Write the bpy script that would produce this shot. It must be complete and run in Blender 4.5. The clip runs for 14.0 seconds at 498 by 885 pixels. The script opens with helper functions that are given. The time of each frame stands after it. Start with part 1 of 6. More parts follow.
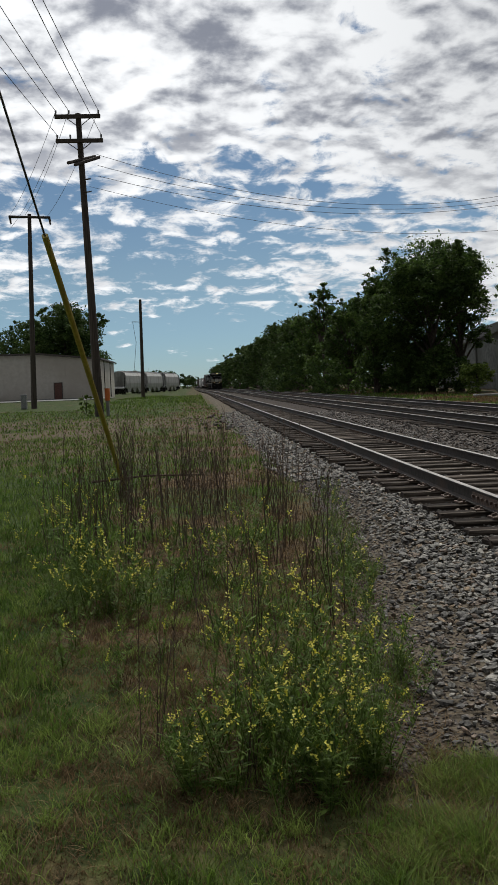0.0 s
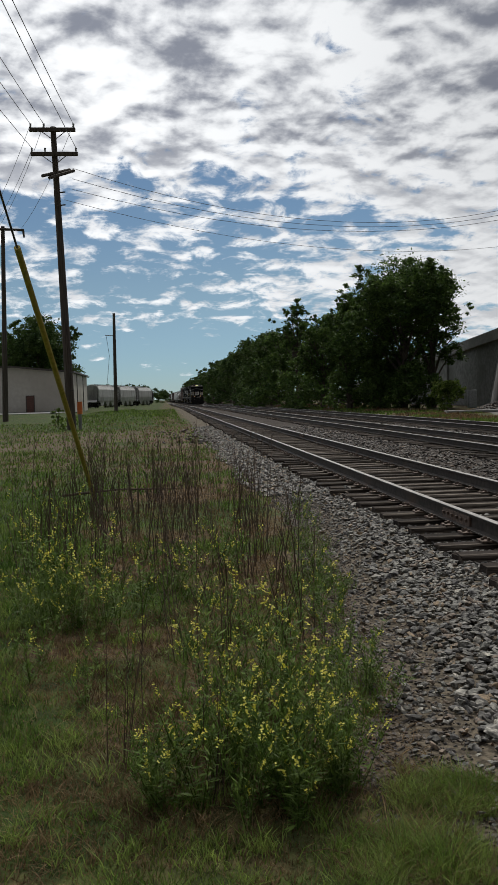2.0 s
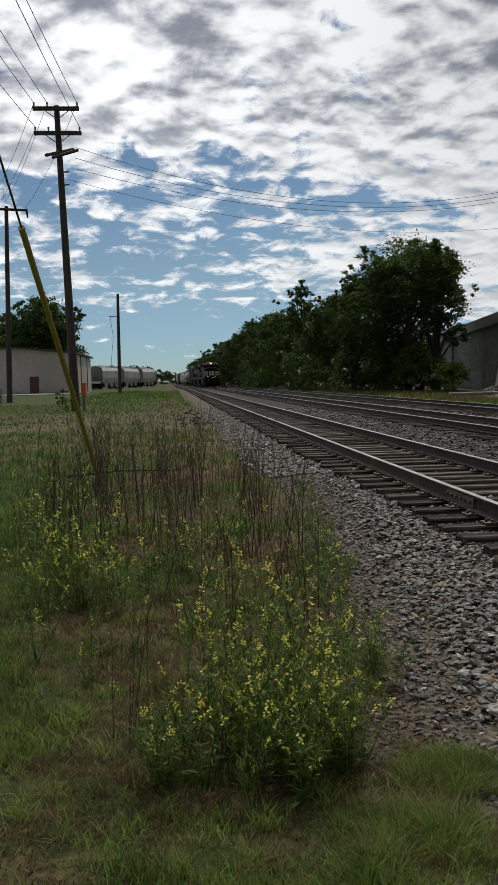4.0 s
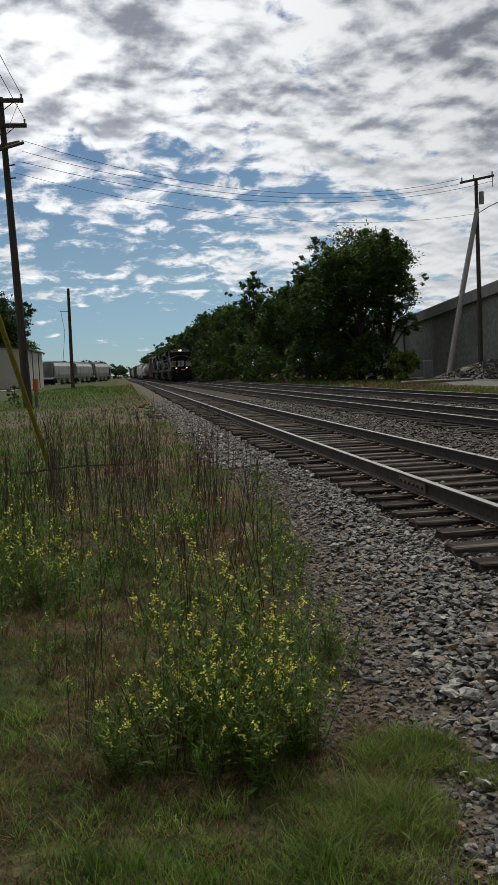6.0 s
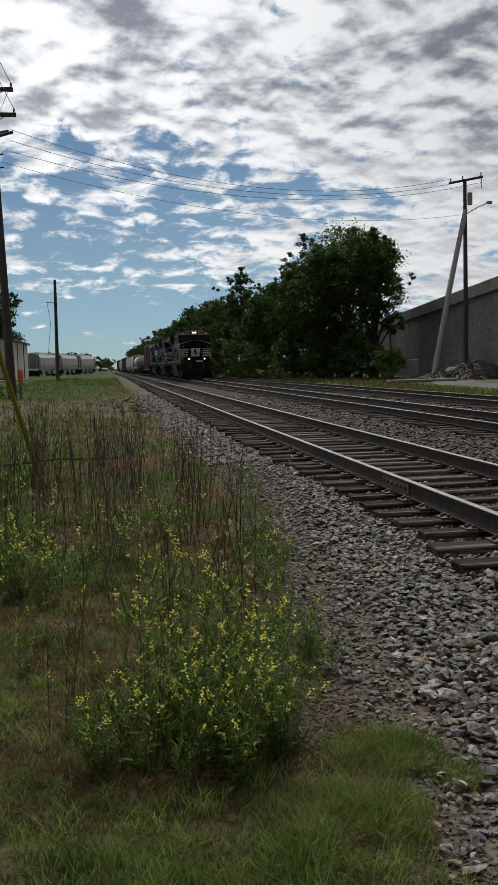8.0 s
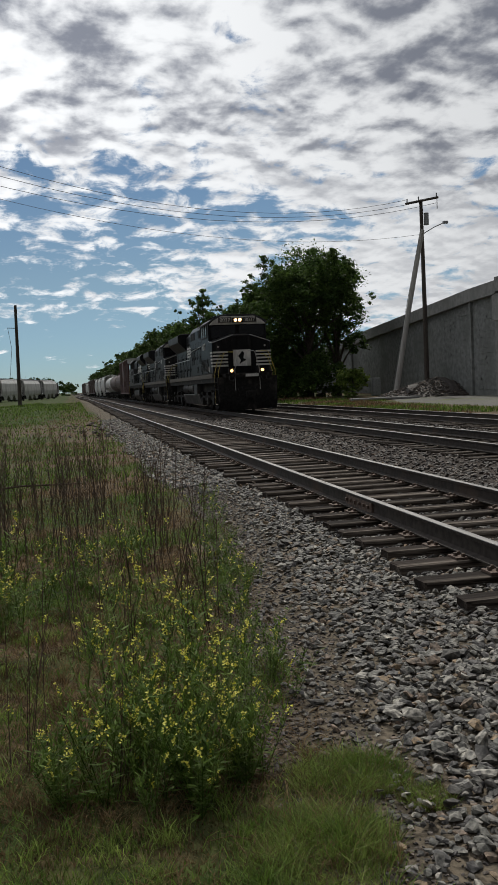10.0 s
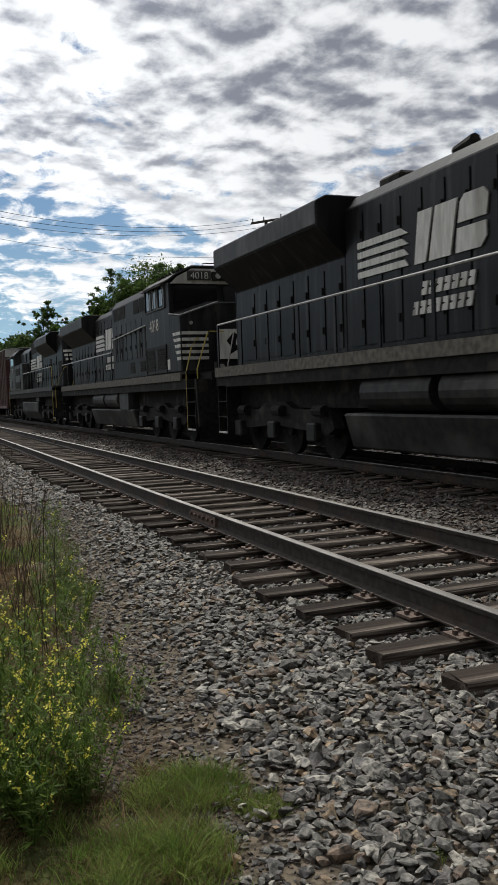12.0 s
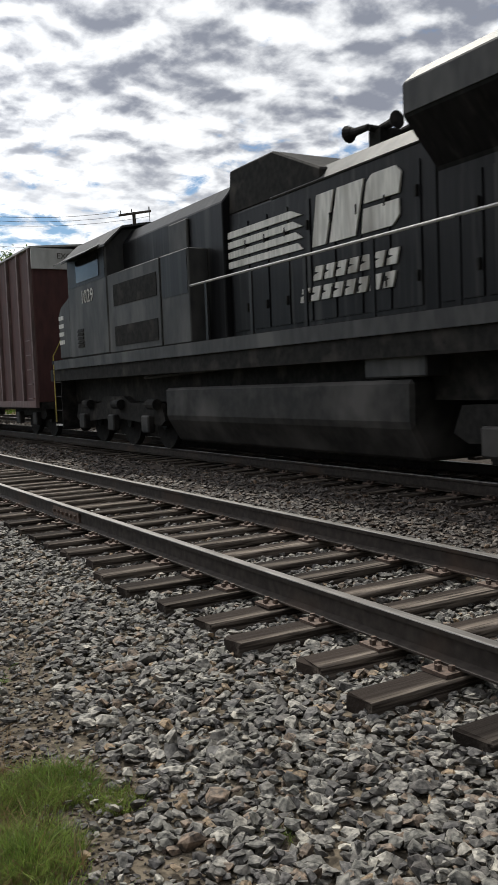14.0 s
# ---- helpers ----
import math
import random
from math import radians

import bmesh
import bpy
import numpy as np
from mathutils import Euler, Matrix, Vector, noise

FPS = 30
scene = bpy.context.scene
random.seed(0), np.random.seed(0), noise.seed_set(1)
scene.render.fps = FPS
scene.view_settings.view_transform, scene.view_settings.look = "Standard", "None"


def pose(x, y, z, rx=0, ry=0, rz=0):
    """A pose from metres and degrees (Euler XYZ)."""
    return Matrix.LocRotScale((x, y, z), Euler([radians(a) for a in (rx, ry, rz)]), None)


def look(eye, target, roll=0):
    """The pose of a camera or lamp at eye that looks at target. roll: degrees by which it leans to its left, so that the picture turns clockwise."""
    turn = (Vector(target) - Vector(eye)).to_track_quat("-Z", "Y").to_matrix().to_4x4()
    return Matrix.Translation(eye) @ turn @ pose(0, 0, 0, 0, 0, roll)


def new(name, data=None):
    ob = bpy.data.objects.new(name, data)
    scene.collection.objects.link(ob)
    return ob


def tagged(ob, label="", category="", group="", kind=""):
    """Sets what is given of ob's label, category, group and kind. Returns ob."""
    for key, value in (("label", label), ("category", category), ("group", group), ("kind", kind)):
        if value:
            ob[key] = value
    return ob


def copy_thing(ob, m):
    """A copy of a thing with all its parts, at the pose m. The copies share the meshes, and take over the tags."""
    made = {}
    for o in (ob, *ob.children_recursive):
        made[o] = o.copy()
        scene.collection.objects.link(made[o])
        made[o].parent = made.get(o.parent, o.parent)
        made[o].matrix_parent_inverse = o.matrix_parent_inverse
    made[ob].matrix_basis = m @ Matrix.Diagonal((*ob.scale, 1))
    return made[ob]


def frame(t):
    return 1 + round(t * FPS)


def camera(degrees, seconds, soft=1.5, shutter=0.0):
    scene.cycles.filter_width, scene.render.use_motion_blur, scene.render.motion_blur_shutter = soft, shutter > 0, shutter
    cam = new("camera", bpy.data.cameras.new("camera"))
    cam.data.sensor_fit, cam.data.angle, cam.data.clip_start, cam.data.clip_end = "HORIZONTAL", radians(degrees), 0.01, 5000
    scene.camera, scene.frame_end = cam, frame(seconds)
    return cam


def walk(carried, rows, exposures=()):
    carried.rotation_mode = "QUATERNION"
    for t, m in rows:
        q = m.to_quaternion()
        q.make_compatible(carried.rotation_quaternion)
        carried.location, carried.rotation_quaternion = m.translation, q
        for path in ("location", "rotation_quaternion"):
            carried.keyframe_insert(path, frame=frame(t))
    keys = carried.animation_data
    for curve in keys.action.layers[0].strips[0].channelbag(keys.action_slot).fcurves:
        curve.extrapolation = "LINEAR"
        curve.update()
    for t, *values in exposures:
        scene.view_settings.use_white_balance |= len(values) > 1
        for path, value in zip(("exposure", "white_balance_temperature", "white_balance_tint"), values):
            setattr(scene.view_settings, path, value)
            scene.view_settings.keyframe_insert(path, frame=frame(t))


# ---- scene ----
cam = camera(32.0, 14.0, soft=0.85, shutter=0.06)

PATH = [
    (0, (-0.74, -0.126, 1.31), (-0.615, 1.866, 1.175), -2.1),
    (0.5, (-0.737, -0.106, 1.307), (-0.55, 1.881, 1.18), -1.6),
    (1, (-0.732, -0.125, 1.313), (-0.513, 1.86, 1.208), -1.5),
    (1.5, (-0.732, -0.147, 1.32), (-0.526, 1.84, 1.223), -1.6),
    (2, (-0.727, -0.123, 1.303), (-0.539, 1.866, 1.2), -1.6),
    (2.5, (-0.735, -0.126, 1.305), (-0.555, 1.862, 1.185), -1.2),
    (5, (-0.731, -0.131, 1.295), (-0.541, 1.854, 1.144), -2.0),
    (5.5, (-0.72, -0.144, 1.294), (-0.489, 1.836, 1.136), -2.5),
    (6, (-0.709, -0.138, 1.287), (-0.431, 1.836, 1.121), -2.6),
    (6.5, (-0.706, -0.134, 1.287), (-0.407, 1.836, 1.117), -2.0),
    (7, (-0.713, -0.129, 1.288), (-0.406, 1.84, 1.117), -1.4),
    (9.3, (-0.71, -0.177, 1.326), (-0.365, 1.784, 1.14), -2.2),
    (9.5, (-0.703, -0.158, 1.311), (-0.343, 1.802, 1.139), -2.3),
    (10, (-0.679, -0.158, 1.318), (-0.286, 1.798, 1.186), -2.6),
    (10.5, (-0.675, -0.163, 1.322), (-0.222, 1.782, 1.203), -2.9),
    (11, (-0.661, -0.18, 1.332), (-0.1, 1.737, 1.23), -2.8),
    (11.5, (-0.643, -0.168, 1.316), (0.032, 1.712, 1.216), -2.2),
    (12, (-0.64, -0.18, 1.318), (0.089, 1.679, 1.206), -2.0),
    (12.2, (-0.642, -0.183, 1.318), (0.116, 1.664, 1.208), -2.6),
    (12.5, (-0.644, -0.187, 1.316), (0.104, 1.664, 1.194), -1.6),
    (13, (-0.637, -0.193, 1.313), (0.135, 1.647, 1.184), -1.7),
    (13.5, (-0.615, -0.209, 1.313), (0.275, 1.577, 1.171), -1.5),
    (14, (-0.555, -0.231, 1.308), (0.436, 1.501, 1.171), -2.3),
]
walk(cam, [(t, look(e, g, r)) for t, e, g, r in PATH],
     exposures=((0, -0.25, 6500, 7.5), (10.0, -0.25, 6500, 7.5), (11.0, -0.26, 6500, 7.5), (11.5, -0.09, 6500, 7.5), (12.0, 0.08, 6500, 7.5), (13.0, 0.12, 6500, 7.5), (13.5, 0.16, 6500, 7.5), (14.0, 0.38, 6500, 7.5)))

# ---------------------------------------------------------------- light
world = bpy.data.worlds.new("sky")
scene.world = world
world.use_nodes = True
SUN_EL, SUN_AZ = radians(52), radians(14)          # azimuth from +y towards +x


def build_sky():
    nt = world.node_tree
    N, L = nt.nodes, nt.links
    N.clear()

    def math_(op, a, b=None, clamp=False):
        n = N.new("ShaderNodeMath")
        n.operation, n.use_clamp = op, clamp
        for i, v in enumerate((a, b)):
            if v is None:
                continue
            if isinstance(v, (int, float)):
                n.inputs[i].default_value = v
            else:
                L.new(v, n.inputs[i])
        return n.outputs[0]

    def noise_(vec, scale, detail, rough, dist=0.0):
        n = N.new("ShaderNodeTexNoise")
        L.new(vec, n.inputs["Vector"])
        n.inputs["Scale"].default_value, n.inputs["Detail"].default_value = scale, detail
        n.inputs["Roughness"].default_value, n.inputs["Distortion"].default_value = rough, dist
        return n.outputs["Fac"]

    def rng(v, a, b, lo=0.0, hi=1.0):
        n = N.new("ShaderNodeMapRange")
        n.interpolation_type = "SMOOTHSTEP"
        L.new(v, n.inputs[0])
        for i, q in enumerate((a, b, lo, hi)):
            n.inputs[i + 1].default_value = q
        return n.outputs[0]

    tc = N.new("ShaderNodeTexCoord")
    sep = N.new("ShaderNodeSeparateXYZ")
    L.new(tc.outputs["Generated"], sep.inputs[0])
    zz = math_("ADD", math_("MAXIMUM", sep.outputs[2], 0.0), 0.24)
    u, v = math_("DIVIDE", sep.outputs[0], zz), math_("DIVIDE", sep.outputs[1], zz)
    comb = N.new("ShaderNodeCombineXYZ")
    L.new(u, comb.inputs[0]), L.new(v, comb.inputs[1])
    P = comb.outputs[0]
    ragged = noise_(P, 8.8, 9.0, 0.62, 0.3)
    cells = noise_(P, 8.8, 6.0, 0.53, 0.15)
    big = noise_(P, 2.1, 3.0, 0.5, 0.2)
    shift = N.new("ShaderNodeVectorMath")
    shift.operation = "ADD"
    L.new(P, shift.inputs[0])
    shift.inputs[1].default_value = (0.006, 0.03, 0.0)
    sunward = noise_(shift.outputs[0], 8.8, 6.0, 0.53, 0.15)
    dens = math_("ADD", math_("MULTIPLY", ragged, 0.85), math_("MULTIPLY", big, 0.38))
    # the sheet thins out towards the clearer air low ahead
    low = rng(v, 1.77, 2.23)
    side = rng(math_("ADD", u, math_("MULTIPLY", v, -0.14)), -0.08, 0.64, 1.0, 0.35)
    far = rng(v, 2.85, 3.3)
    thin = math_("ADD", math_("MULTIPLY", math_("MULTIPLY", low, side), 0.175), math_("MULTIPLY", far, 0.16))
    dens = math_("SUBTRACT", math_("ADD", dens, rng(v, 1.5, 1.9, 0.03, 0.0)), thin)
    cover = rng(dens, 0.40, 0.55)
    # thick middles are grey; the side turned from the sun is greyer still
    shade = noise_(P, 5.0, 4.0, 0.5, 0.2)
    core = math_("ADD", math_("MULTIPLY", cells, 0.42), math_("MULTIPLY", shade, 0.58))
    relief = math_("MULTIPLY", math_("SUBTRACT", sunward, cells), 0.9)
    # the sheet is thicker and duller towards the east
    east = math_("DIVIDE", u, math_("MAXIMUM", v, 0.05))
    relief = math_("ADD", relief, rng(east, 0.25, 0.9, 0.0, 0.05))
    grey = math_("MULTIPLY", rng(math_("ADD", core, relief), 0.39, 0.67), rng(v, 1.73, 2.31, 1.0, 0.4))
    mixc = N.new("ShaderNodeMix")
    mixc.data_type = "RGBA"
    L.new(grey, mixc.inputs[0])
    mixc.inputs[6].default_value = (0.92, 0.925, 0.955, 1)
    mixc.inputs[7].default_value = (0.235, 0.25, 0.305, 1)
    sky = N.new("ShaderNodeTexSky")
    sky.sky_type, sky.sun_disc = "NISHITA", False
    sky.sun_elevation, sky.sun_rotation = SUN_EL, SUN_AZ
    sky.air_density, sky.dust_density, sky.ozone_density = 1.0, 0.0, 3.0
    b1, b2, ms = N.new("ShaderNodeBackground"), N.new("ShaderNodeBackground"), N.new("ShaderNodeMixShader")
    tint = N.new("ShaderNodeMix")
    tint.data_type, tint.blend_type = "RGBA", "MULTIPLY"
    tint.inputs[0].default_value = 1.0
    L.new(sky.outputs[0], tint.inputs[6])
    hz = N.new("ShaderNodeMix")
    hz.data_type = "RGBA"
    L.new(rng(sep.outputs[2], 0.0, 0.14), hz.inputs[0])
    hz.inputs[6].default_value, hz.inputs[7].default_value = (0.66, 0.9, 1.25, 1), (0.95, 0.98, 1.0, 1)
    L.new(hz.outputs[2], tint.inputs[7])
    L.new(tint.outputs[2], b1.inputs[0])
    b1.inputs[1].default_value = 0.064
    L.new(mixc.outputs[2], b2.inputs[0])
    # thin cloud is brightest towards the sun and dull away from it
    dotp = N.new("ShaderNodeVectorMath")
    dotp.operation = "DOT_PRODUCT"
    L.new(tc.outputs["Generated"], dotp.inputs[0])
    dotp.inputs[1].default_value = (math.sin(SUN_AZ) * math.cos(SUN_EL), math.cos(SUN_AZ) * math.cos(SUN_EL), math.sin(SUN_EL))
    L.new(math_("MULTIPLY", rng(dotp.outputs["Value"], -0.2, 0.75, 0.22, 1.16), rng(east, -0.1, 0.6, 1.15, 0.78)), b2.inputs[1])
    L.new(cover, ms.inputs[0]), L.new(b1.outputs[0], ms.inputs[1]), L.new(b2.outputs[0], ms.inputs[2])
    out = N.new("ShaderNodeOutputWorld")
    L.new(ms.outputs[0], out.inputs[0])


build_sky()
sun_data = bpy.data.lights.new("sun", "SUN")
sun_data.energy, sun_data.angle, sun_data.color = 2.5, radians(2), (1.0, 0.95, 0.87)
sun = new("sun", sun_data)
sun.matrix_world = look((math.sin(SUN_AZ) * 100, math.cos(SUN_AZ) * 100, math.tan(SUN_EL) * 100), (0, 0, 0))


# ---------------------------------------------------------------- materials
def mat(name, a, b, scale=8.0, rough=0.8, bump=0.3, metal=0.0, stain=None, stain_scale=0.6, stain_at=(0.5, 0.7),
        stretch=(1, 1, 1), island=0.0, glow=None, bump_dist=0.01, back=None, spec=0.5):
    """Two-scale procedural surface: grain between a and b, stains at a larger scale."""
    m = bpy.data.materials.new(name)
    m.use_nodes = True
    nt = m.node_tree
    N, L = nt.nodes, nt.links
    bs = N["Principled BSDF"]
    bs.inputs["Roughness"].default_value, bs.inputs["Metallic"].default_value = rough, metal
    bs.inputs["Specular IOR Level"].default_value = spec
    tc, mp = N.new("ShaderNodeTexCoord"), N.new("ShaderNodeMapping")
    mp.inputs["Scale"].default_value = stretch
    L.new(tc.outputs["Object"], mp.inputs[0])

    def noise_(sc, det=5.0):
        n = N.new("ShaderNodeTexNoise")
        n.inputs["Scale"].default_value, n.inputs["Detail"].default_value = sc, det
        L.new(mp.outputs[0], n.inputs["Vector"])
        return n.outputs["Fac"]

    def mix_(f, c1, c2):
        n = N.new("ShaderNodeMix")
        n.data_type = "RGBA"
        L.new(f, n.inputs[0])
        for i, c in ((6, c1), (7, c2)):
            if isinstance(c, tuple):
                n.inputs[i].default_value = (*c, 1)
            else:
                L.new(c, n.inputs[i])
        return n.outputs[2]

    def rng(v, lo, hi):
        n = N.new("ShaderNodeMapRange")
        L.new(v, n.inputs[0])
        n.inputs[1].default_value, n.inputs[2].default_value = lo, hi
        return n.outputs[0]

    grain = noise_(scale)
    col = mix_(rng(grain, 0.35, 0.65), a, b)
    if stain:
        col = mix_(rng(noise_(stain_scale, 3.0), *stain_at), col, stain)
    if island:
        g, oi = N.new("ShaderNodeNewGeometry"), N.new("ShaderNodeObjectInfo")
        ad, fr = N.new("ShaderNodeMath"), N.new("ShaderNodeMath")
        ad.operation, fr.operation = "ADD", "FRACT"
        L.new(g.outputs["Random Per Island"], ad.inputs[0]), L.new(oi.outputs["Random"], ad.inputs[1])
        L.new(ad.outputs[0], fr.inputs[0])
        hs = N.new("ShaderNodeHueSaturation")
        L.new(col, hs.inputs["Color"])
        v = N.new("ShaderNodeMapRange")
        L.new(fr.outputs[0], v.inputs[0])
        v.inputs[3].default_value, v.inputs[4].default_value = 1 - island, 1 + island
        L.new(v.outputs[0], hs.inputs["Value"])
        col = hs.outputs[0]
    L.new(col, bs.inputs["Base Color"])
    if bump:
        bp = N.new("ShaderNodeBump")
        bp.inputs["Strength"].default_value, bp.inputs["Distance"].default_value = bump, bump_dist
        L.new(grain, bp.inputs["Height"])
        L.new(bp.outputs[0], bs.inputs["Normal"])
    if glow:
        bs.inputs["Emission Color"].default_value = (*glow[:3], 1)
        bs.inputs["Emission Strength"].default_value = glow[3]
    if back:
        tr, ms = N.new("ShaderNodeBsdfTranslucent"), N.new("ShaderNodeMixShader")
        L.new(col, tr.inputs[0])
        ms.inputs[0].default_value = back
        L.new(bs.outputs[0], ms.inputs[1]), L.new(tr.outputs[0], ms.inputs[2])
        L.new(ms.outputs[0], N["Material Output"].inputs[0])
    return m


def stone_material(name, lo, hi):
    """Crushed stone: each piece its own grey, some brown, a few pale or rusty."""
    m = mat(name, lo, hi, scale=42, rough=0.72, bump=0.8, island=0.0, bump_dist=0.008)
    nt = m.node_tree
    N, L = nt.nodes, nt.links
    bs = N["Principled BSDF"]
    src = bs.inputs["Base Color"].links[0].from_socket
    g, oi = N.new("ShaderNodeNewGeometry"), N.new("ShaderNodeObjectInfo")
    ad, fr = N.new("ShaderNodeMath"), N.new("ShaderNodeMath")
    ad.operation, fr.operation = "ADD", "FRACT"
    L.new(g.outputs["Random Per Island"], ad.inputs[0]), L.new(oi.outputs["Random"], ad.inputs[1])
    L.new(ad.outputs[0], fr.inputs[0])
    rp = N.new("ShaderNodeValToRGB")
    rp.color_ramp.interpolation = "CONSTANT"
    stops = ((0.0, (0.4, 0.38, 0.37)), (0.18, (0.72, 0.71, 0.68)), (0.36, (1.0, 0.97, 0.94)), (0.55, (0.5, 0.48, 0.5)),
             (0.7, (1.4, 1.35, 1.28)), (0.8, (0.8, 0.6, 0.47)), (0.89, (1.15, 0.84, 0.55)), (0.92, (0.45, 0.42, 0.42)), (0.97, (1.75, 1.68, 1.55)))
    el = rp.color_ramp.elements
    el[0].position, el[0].color = stops[0][0], (*stops[0][1], 1)
    el[1].position, el[1].color = stops[1][0], (*stops[1][1], 1)
    for p_, c_ in stops[2:]:
        e_ = el.new(p_)
        e_.color = (*c_, 1)
    L.new(fr.outputs[0], rp.inputs[0])
    mu = N.new("ShaderNodeMix")
    mu.data_type, mu.blend_type = "RGBA", "MULTIPLY"
    mu.inputs[0].default_value = 1.0
    L.new(src, mu.inputs[6]), L.new(rp.outputs[0], mu.inputs[7])
    L.new(mu.outputs[2], bs.inputs["Base Color"])
    return m


M_STONE = stone_material("crushed_stone", (0.05, 0.05, 0.046), (0.3, 0.29, 0.264))
M_STONE_MAIN = stone_material("crushed_stone_brown", (0.043, 0.036, 0.031), (0.135, 0.115, 0.1))
M_RAIL = mat("rail_side", (0.026, 0.021, 0.018), (0.052, 0.043, 0.037), 14, 0.7, 0.2, 0.0, stain=(0.07, 0.046, 0.033), stain_scale=1.2, stain_at=(0.55, 0.75), spec=0.2)
M_HEAD = mat("rail_head", (0.17, 0.16, 0.15), (0.3, 0.285, 0.27), 40, 0.42, 0.05, 0.75, stretch=(1, 0.05, 1))
M_TIE = mat("tie_wood", (0.022, 0.017, 0.014), (0.2, 0.168, 0.14), 24, 0.95, 1.0, stretch=(0.1, 1.8, 1.8), island=0.5, stain=(0.03, 0.023, 0.019), stain_scale=2.6, stain_at=(0.44, 0.6), spec=0.15)
M_PLATE = mat("plate_rust", (0.07, 0.05, 0.04), (0.16, 0.11, 0.085), 30, 0.75, 0.4, 0.3)
# Pale upright streaks: grime, plus the flank's reflections put into the colour.
M_LOCO = mat("loco_black", (0.006, 0.006, 0.0075), (0.013, 0.013, 0.0145), 5, 0.42, 0.12, stain=(0.06, 0.058, 0.056), stain_scale=2.2, stain_at=(0.55, 0.82), stretch=(1, 2.4, 0.12), spec=0.13, bump_dist=0.02)
M_LOCO2 = mat("loco_worn_grey", (0.009, 0.009, 0.0105), (0.024, 0.024, 0.025), 5, 0.52, 0.1, stain=(0.08, 0.078, 0.075), stain_scale=2.2, stain_at=(0.54, 0.84), stretch=(1, 3.0, 0.15), spec=0.18)
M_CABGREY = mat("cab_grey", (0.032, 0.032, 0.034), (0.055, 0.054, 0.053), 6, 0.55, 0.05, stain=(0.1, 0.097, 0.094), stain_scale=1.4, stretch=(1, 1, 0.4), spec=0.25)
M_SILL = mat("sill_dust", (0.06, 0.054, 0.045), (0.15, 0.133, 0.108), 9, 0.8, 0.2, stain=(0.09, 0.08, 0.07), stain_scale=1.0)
M_WHITE = mat("white_paint", (0.5, 0.49, 0.46), (0.7, 0.68, 0.64), 9, 0.6, 0.05, stain=(0.3, 0.28, 0.25), stain_scale=1.6, stretch=(1, 2, 0.3))
M_UNDER = mat("running_gear", (0.009, 0.0087, 0.0083), (0.022, 0.0205, 0.019), 9, 0.85, 0.3, stain=(0.06, 0.053, 0.047), stain_scale=2.0, stain_at=(0.55, 0.75), spec=0.2)
M_TANKG = mat("fuel_tank_grime", (0.013, 0.0125, 0.012), (0.03, 0.028, 0.026), 6, 0.6, 0.1, stain=(0.075, 0.07, 0.066), stain_scale=1.0, spec=0.25)
M_YEL = mat("yellow_paint", (0.36, 0.29, 0.05), (0.5, 0.4, 0.08), 20, 0.6, 0.1, stain=(0.4, 0.3, 0.08), stain_scale=1.5)
M_STEELRAIL = mat("handrail_steel", (0.35, 0.34, 0.33), (0.5, 0.49, 0.48), 20, 0.45, 0.05, 0.4)
M_GLASS_D = mat("dark_cab_glass", (0.006, 0.0065, 0.0075), (0.012, 0.0125, 0.014), 3, 0.1, 0.0, spec=0.45)
M_LAMP = mat("lamp_warm", (0.5, 0.3, 0.1), (0.5, 0.35, 0.15), 5, 0.4, 0.0, glow=(1.0, 0.52, 0.2, 4.0))
M_LAMP_HOT = mat("lamp_headlight", (0.5, 0.3, 0.1), (0.5, 0.35, 0.15), 5, 0.4, 0.0, glow=(1.0, 0.64, 0.29, 6.0))
M_RED = mat("boxcar_red", (0.045, 0.014, 0.013), (0.075, 0.024, 0.022), 6, 0.7, 0.1, stain=(0.075, 0.035, 0.03), stain_scale=0.9, stretch=(1, 1, 0.3))
M_REDGREY = mat("boxcar_post", (0.1, 0.068, 0.066), (0.175, 0.125, 0.12), 7, 0.7, 0.1, stain=(0.16, 0.09, 0.08), stain_scale=1.2, stretch=(1, 1, 0.3))
M_HOPPER = mat("hopper_grey", (0.4, 0.4, 0.39), (0.55, 0.55, 0.54), 5, 0.6, 0.05, stain=(0.26, 0.25, 0.24), stain_scale=0.7, stretch=(1, 1, 0.4))
M_BROWN = mat("car_brown", (0.07, 0.045, 0.04), (0.12, 0.08, 0.07), 5, 0.7, 0.1, stain=(0.05, 0.04, 0.036), stain_scale=0.7)
M_WALL = mat("shed_metal", (0.5, 0.47, 0.42), (0.58, 0.55, 0.5), 2, 0.6, 0.05, stain=(0.44, 0.4, 0.35), stain_scale=0.15)
M_TRIM = mat("shed_trim", (0.06, 0.05, 0.045), (0.09, 0.08, 0.07), 4, 0.6, 0.0)
M_DOOR = mat("brown_door", (0.1, 0.045, 0.035), (0.14, 0.06, 0.045), 6, 0.5, 0.0)
M_CONC = mat("concrete_wall", (0.155, 0.163, 0.16), (0.255, 0.264, 0.256), 3, 0.9, 0.4, stain=(0.15, 0.155, 0.148), stain_scale=0.35)
M_CONC_L = mat("concrete_cap", (0.2, 0.2, 0.194), (0.28, 0.277, 0.268), 3, 0.9, 0.2, stain=(0.19, 0.19, 0.183), stain_scale=0.3)
M_POLE = mat("pole_wood", (0.045, 0.036, 0.03), (0.1, 0.083, 0.07), 18, 0.9, 0.5, stretch=(1, 1, 0.06))
M_POLE_GREY = mat("strut_grey", (0.3, 0.29, 0.27), (0.42, 0.4, 0.38), 10, 0.8, 0.2, stretch=(1, 1, 0.1))
M_WIRE = mat("wire", (0.03, 0.03, 0.032), (0.06, 0.06, 0.062), 10, 0.6, 0.0)
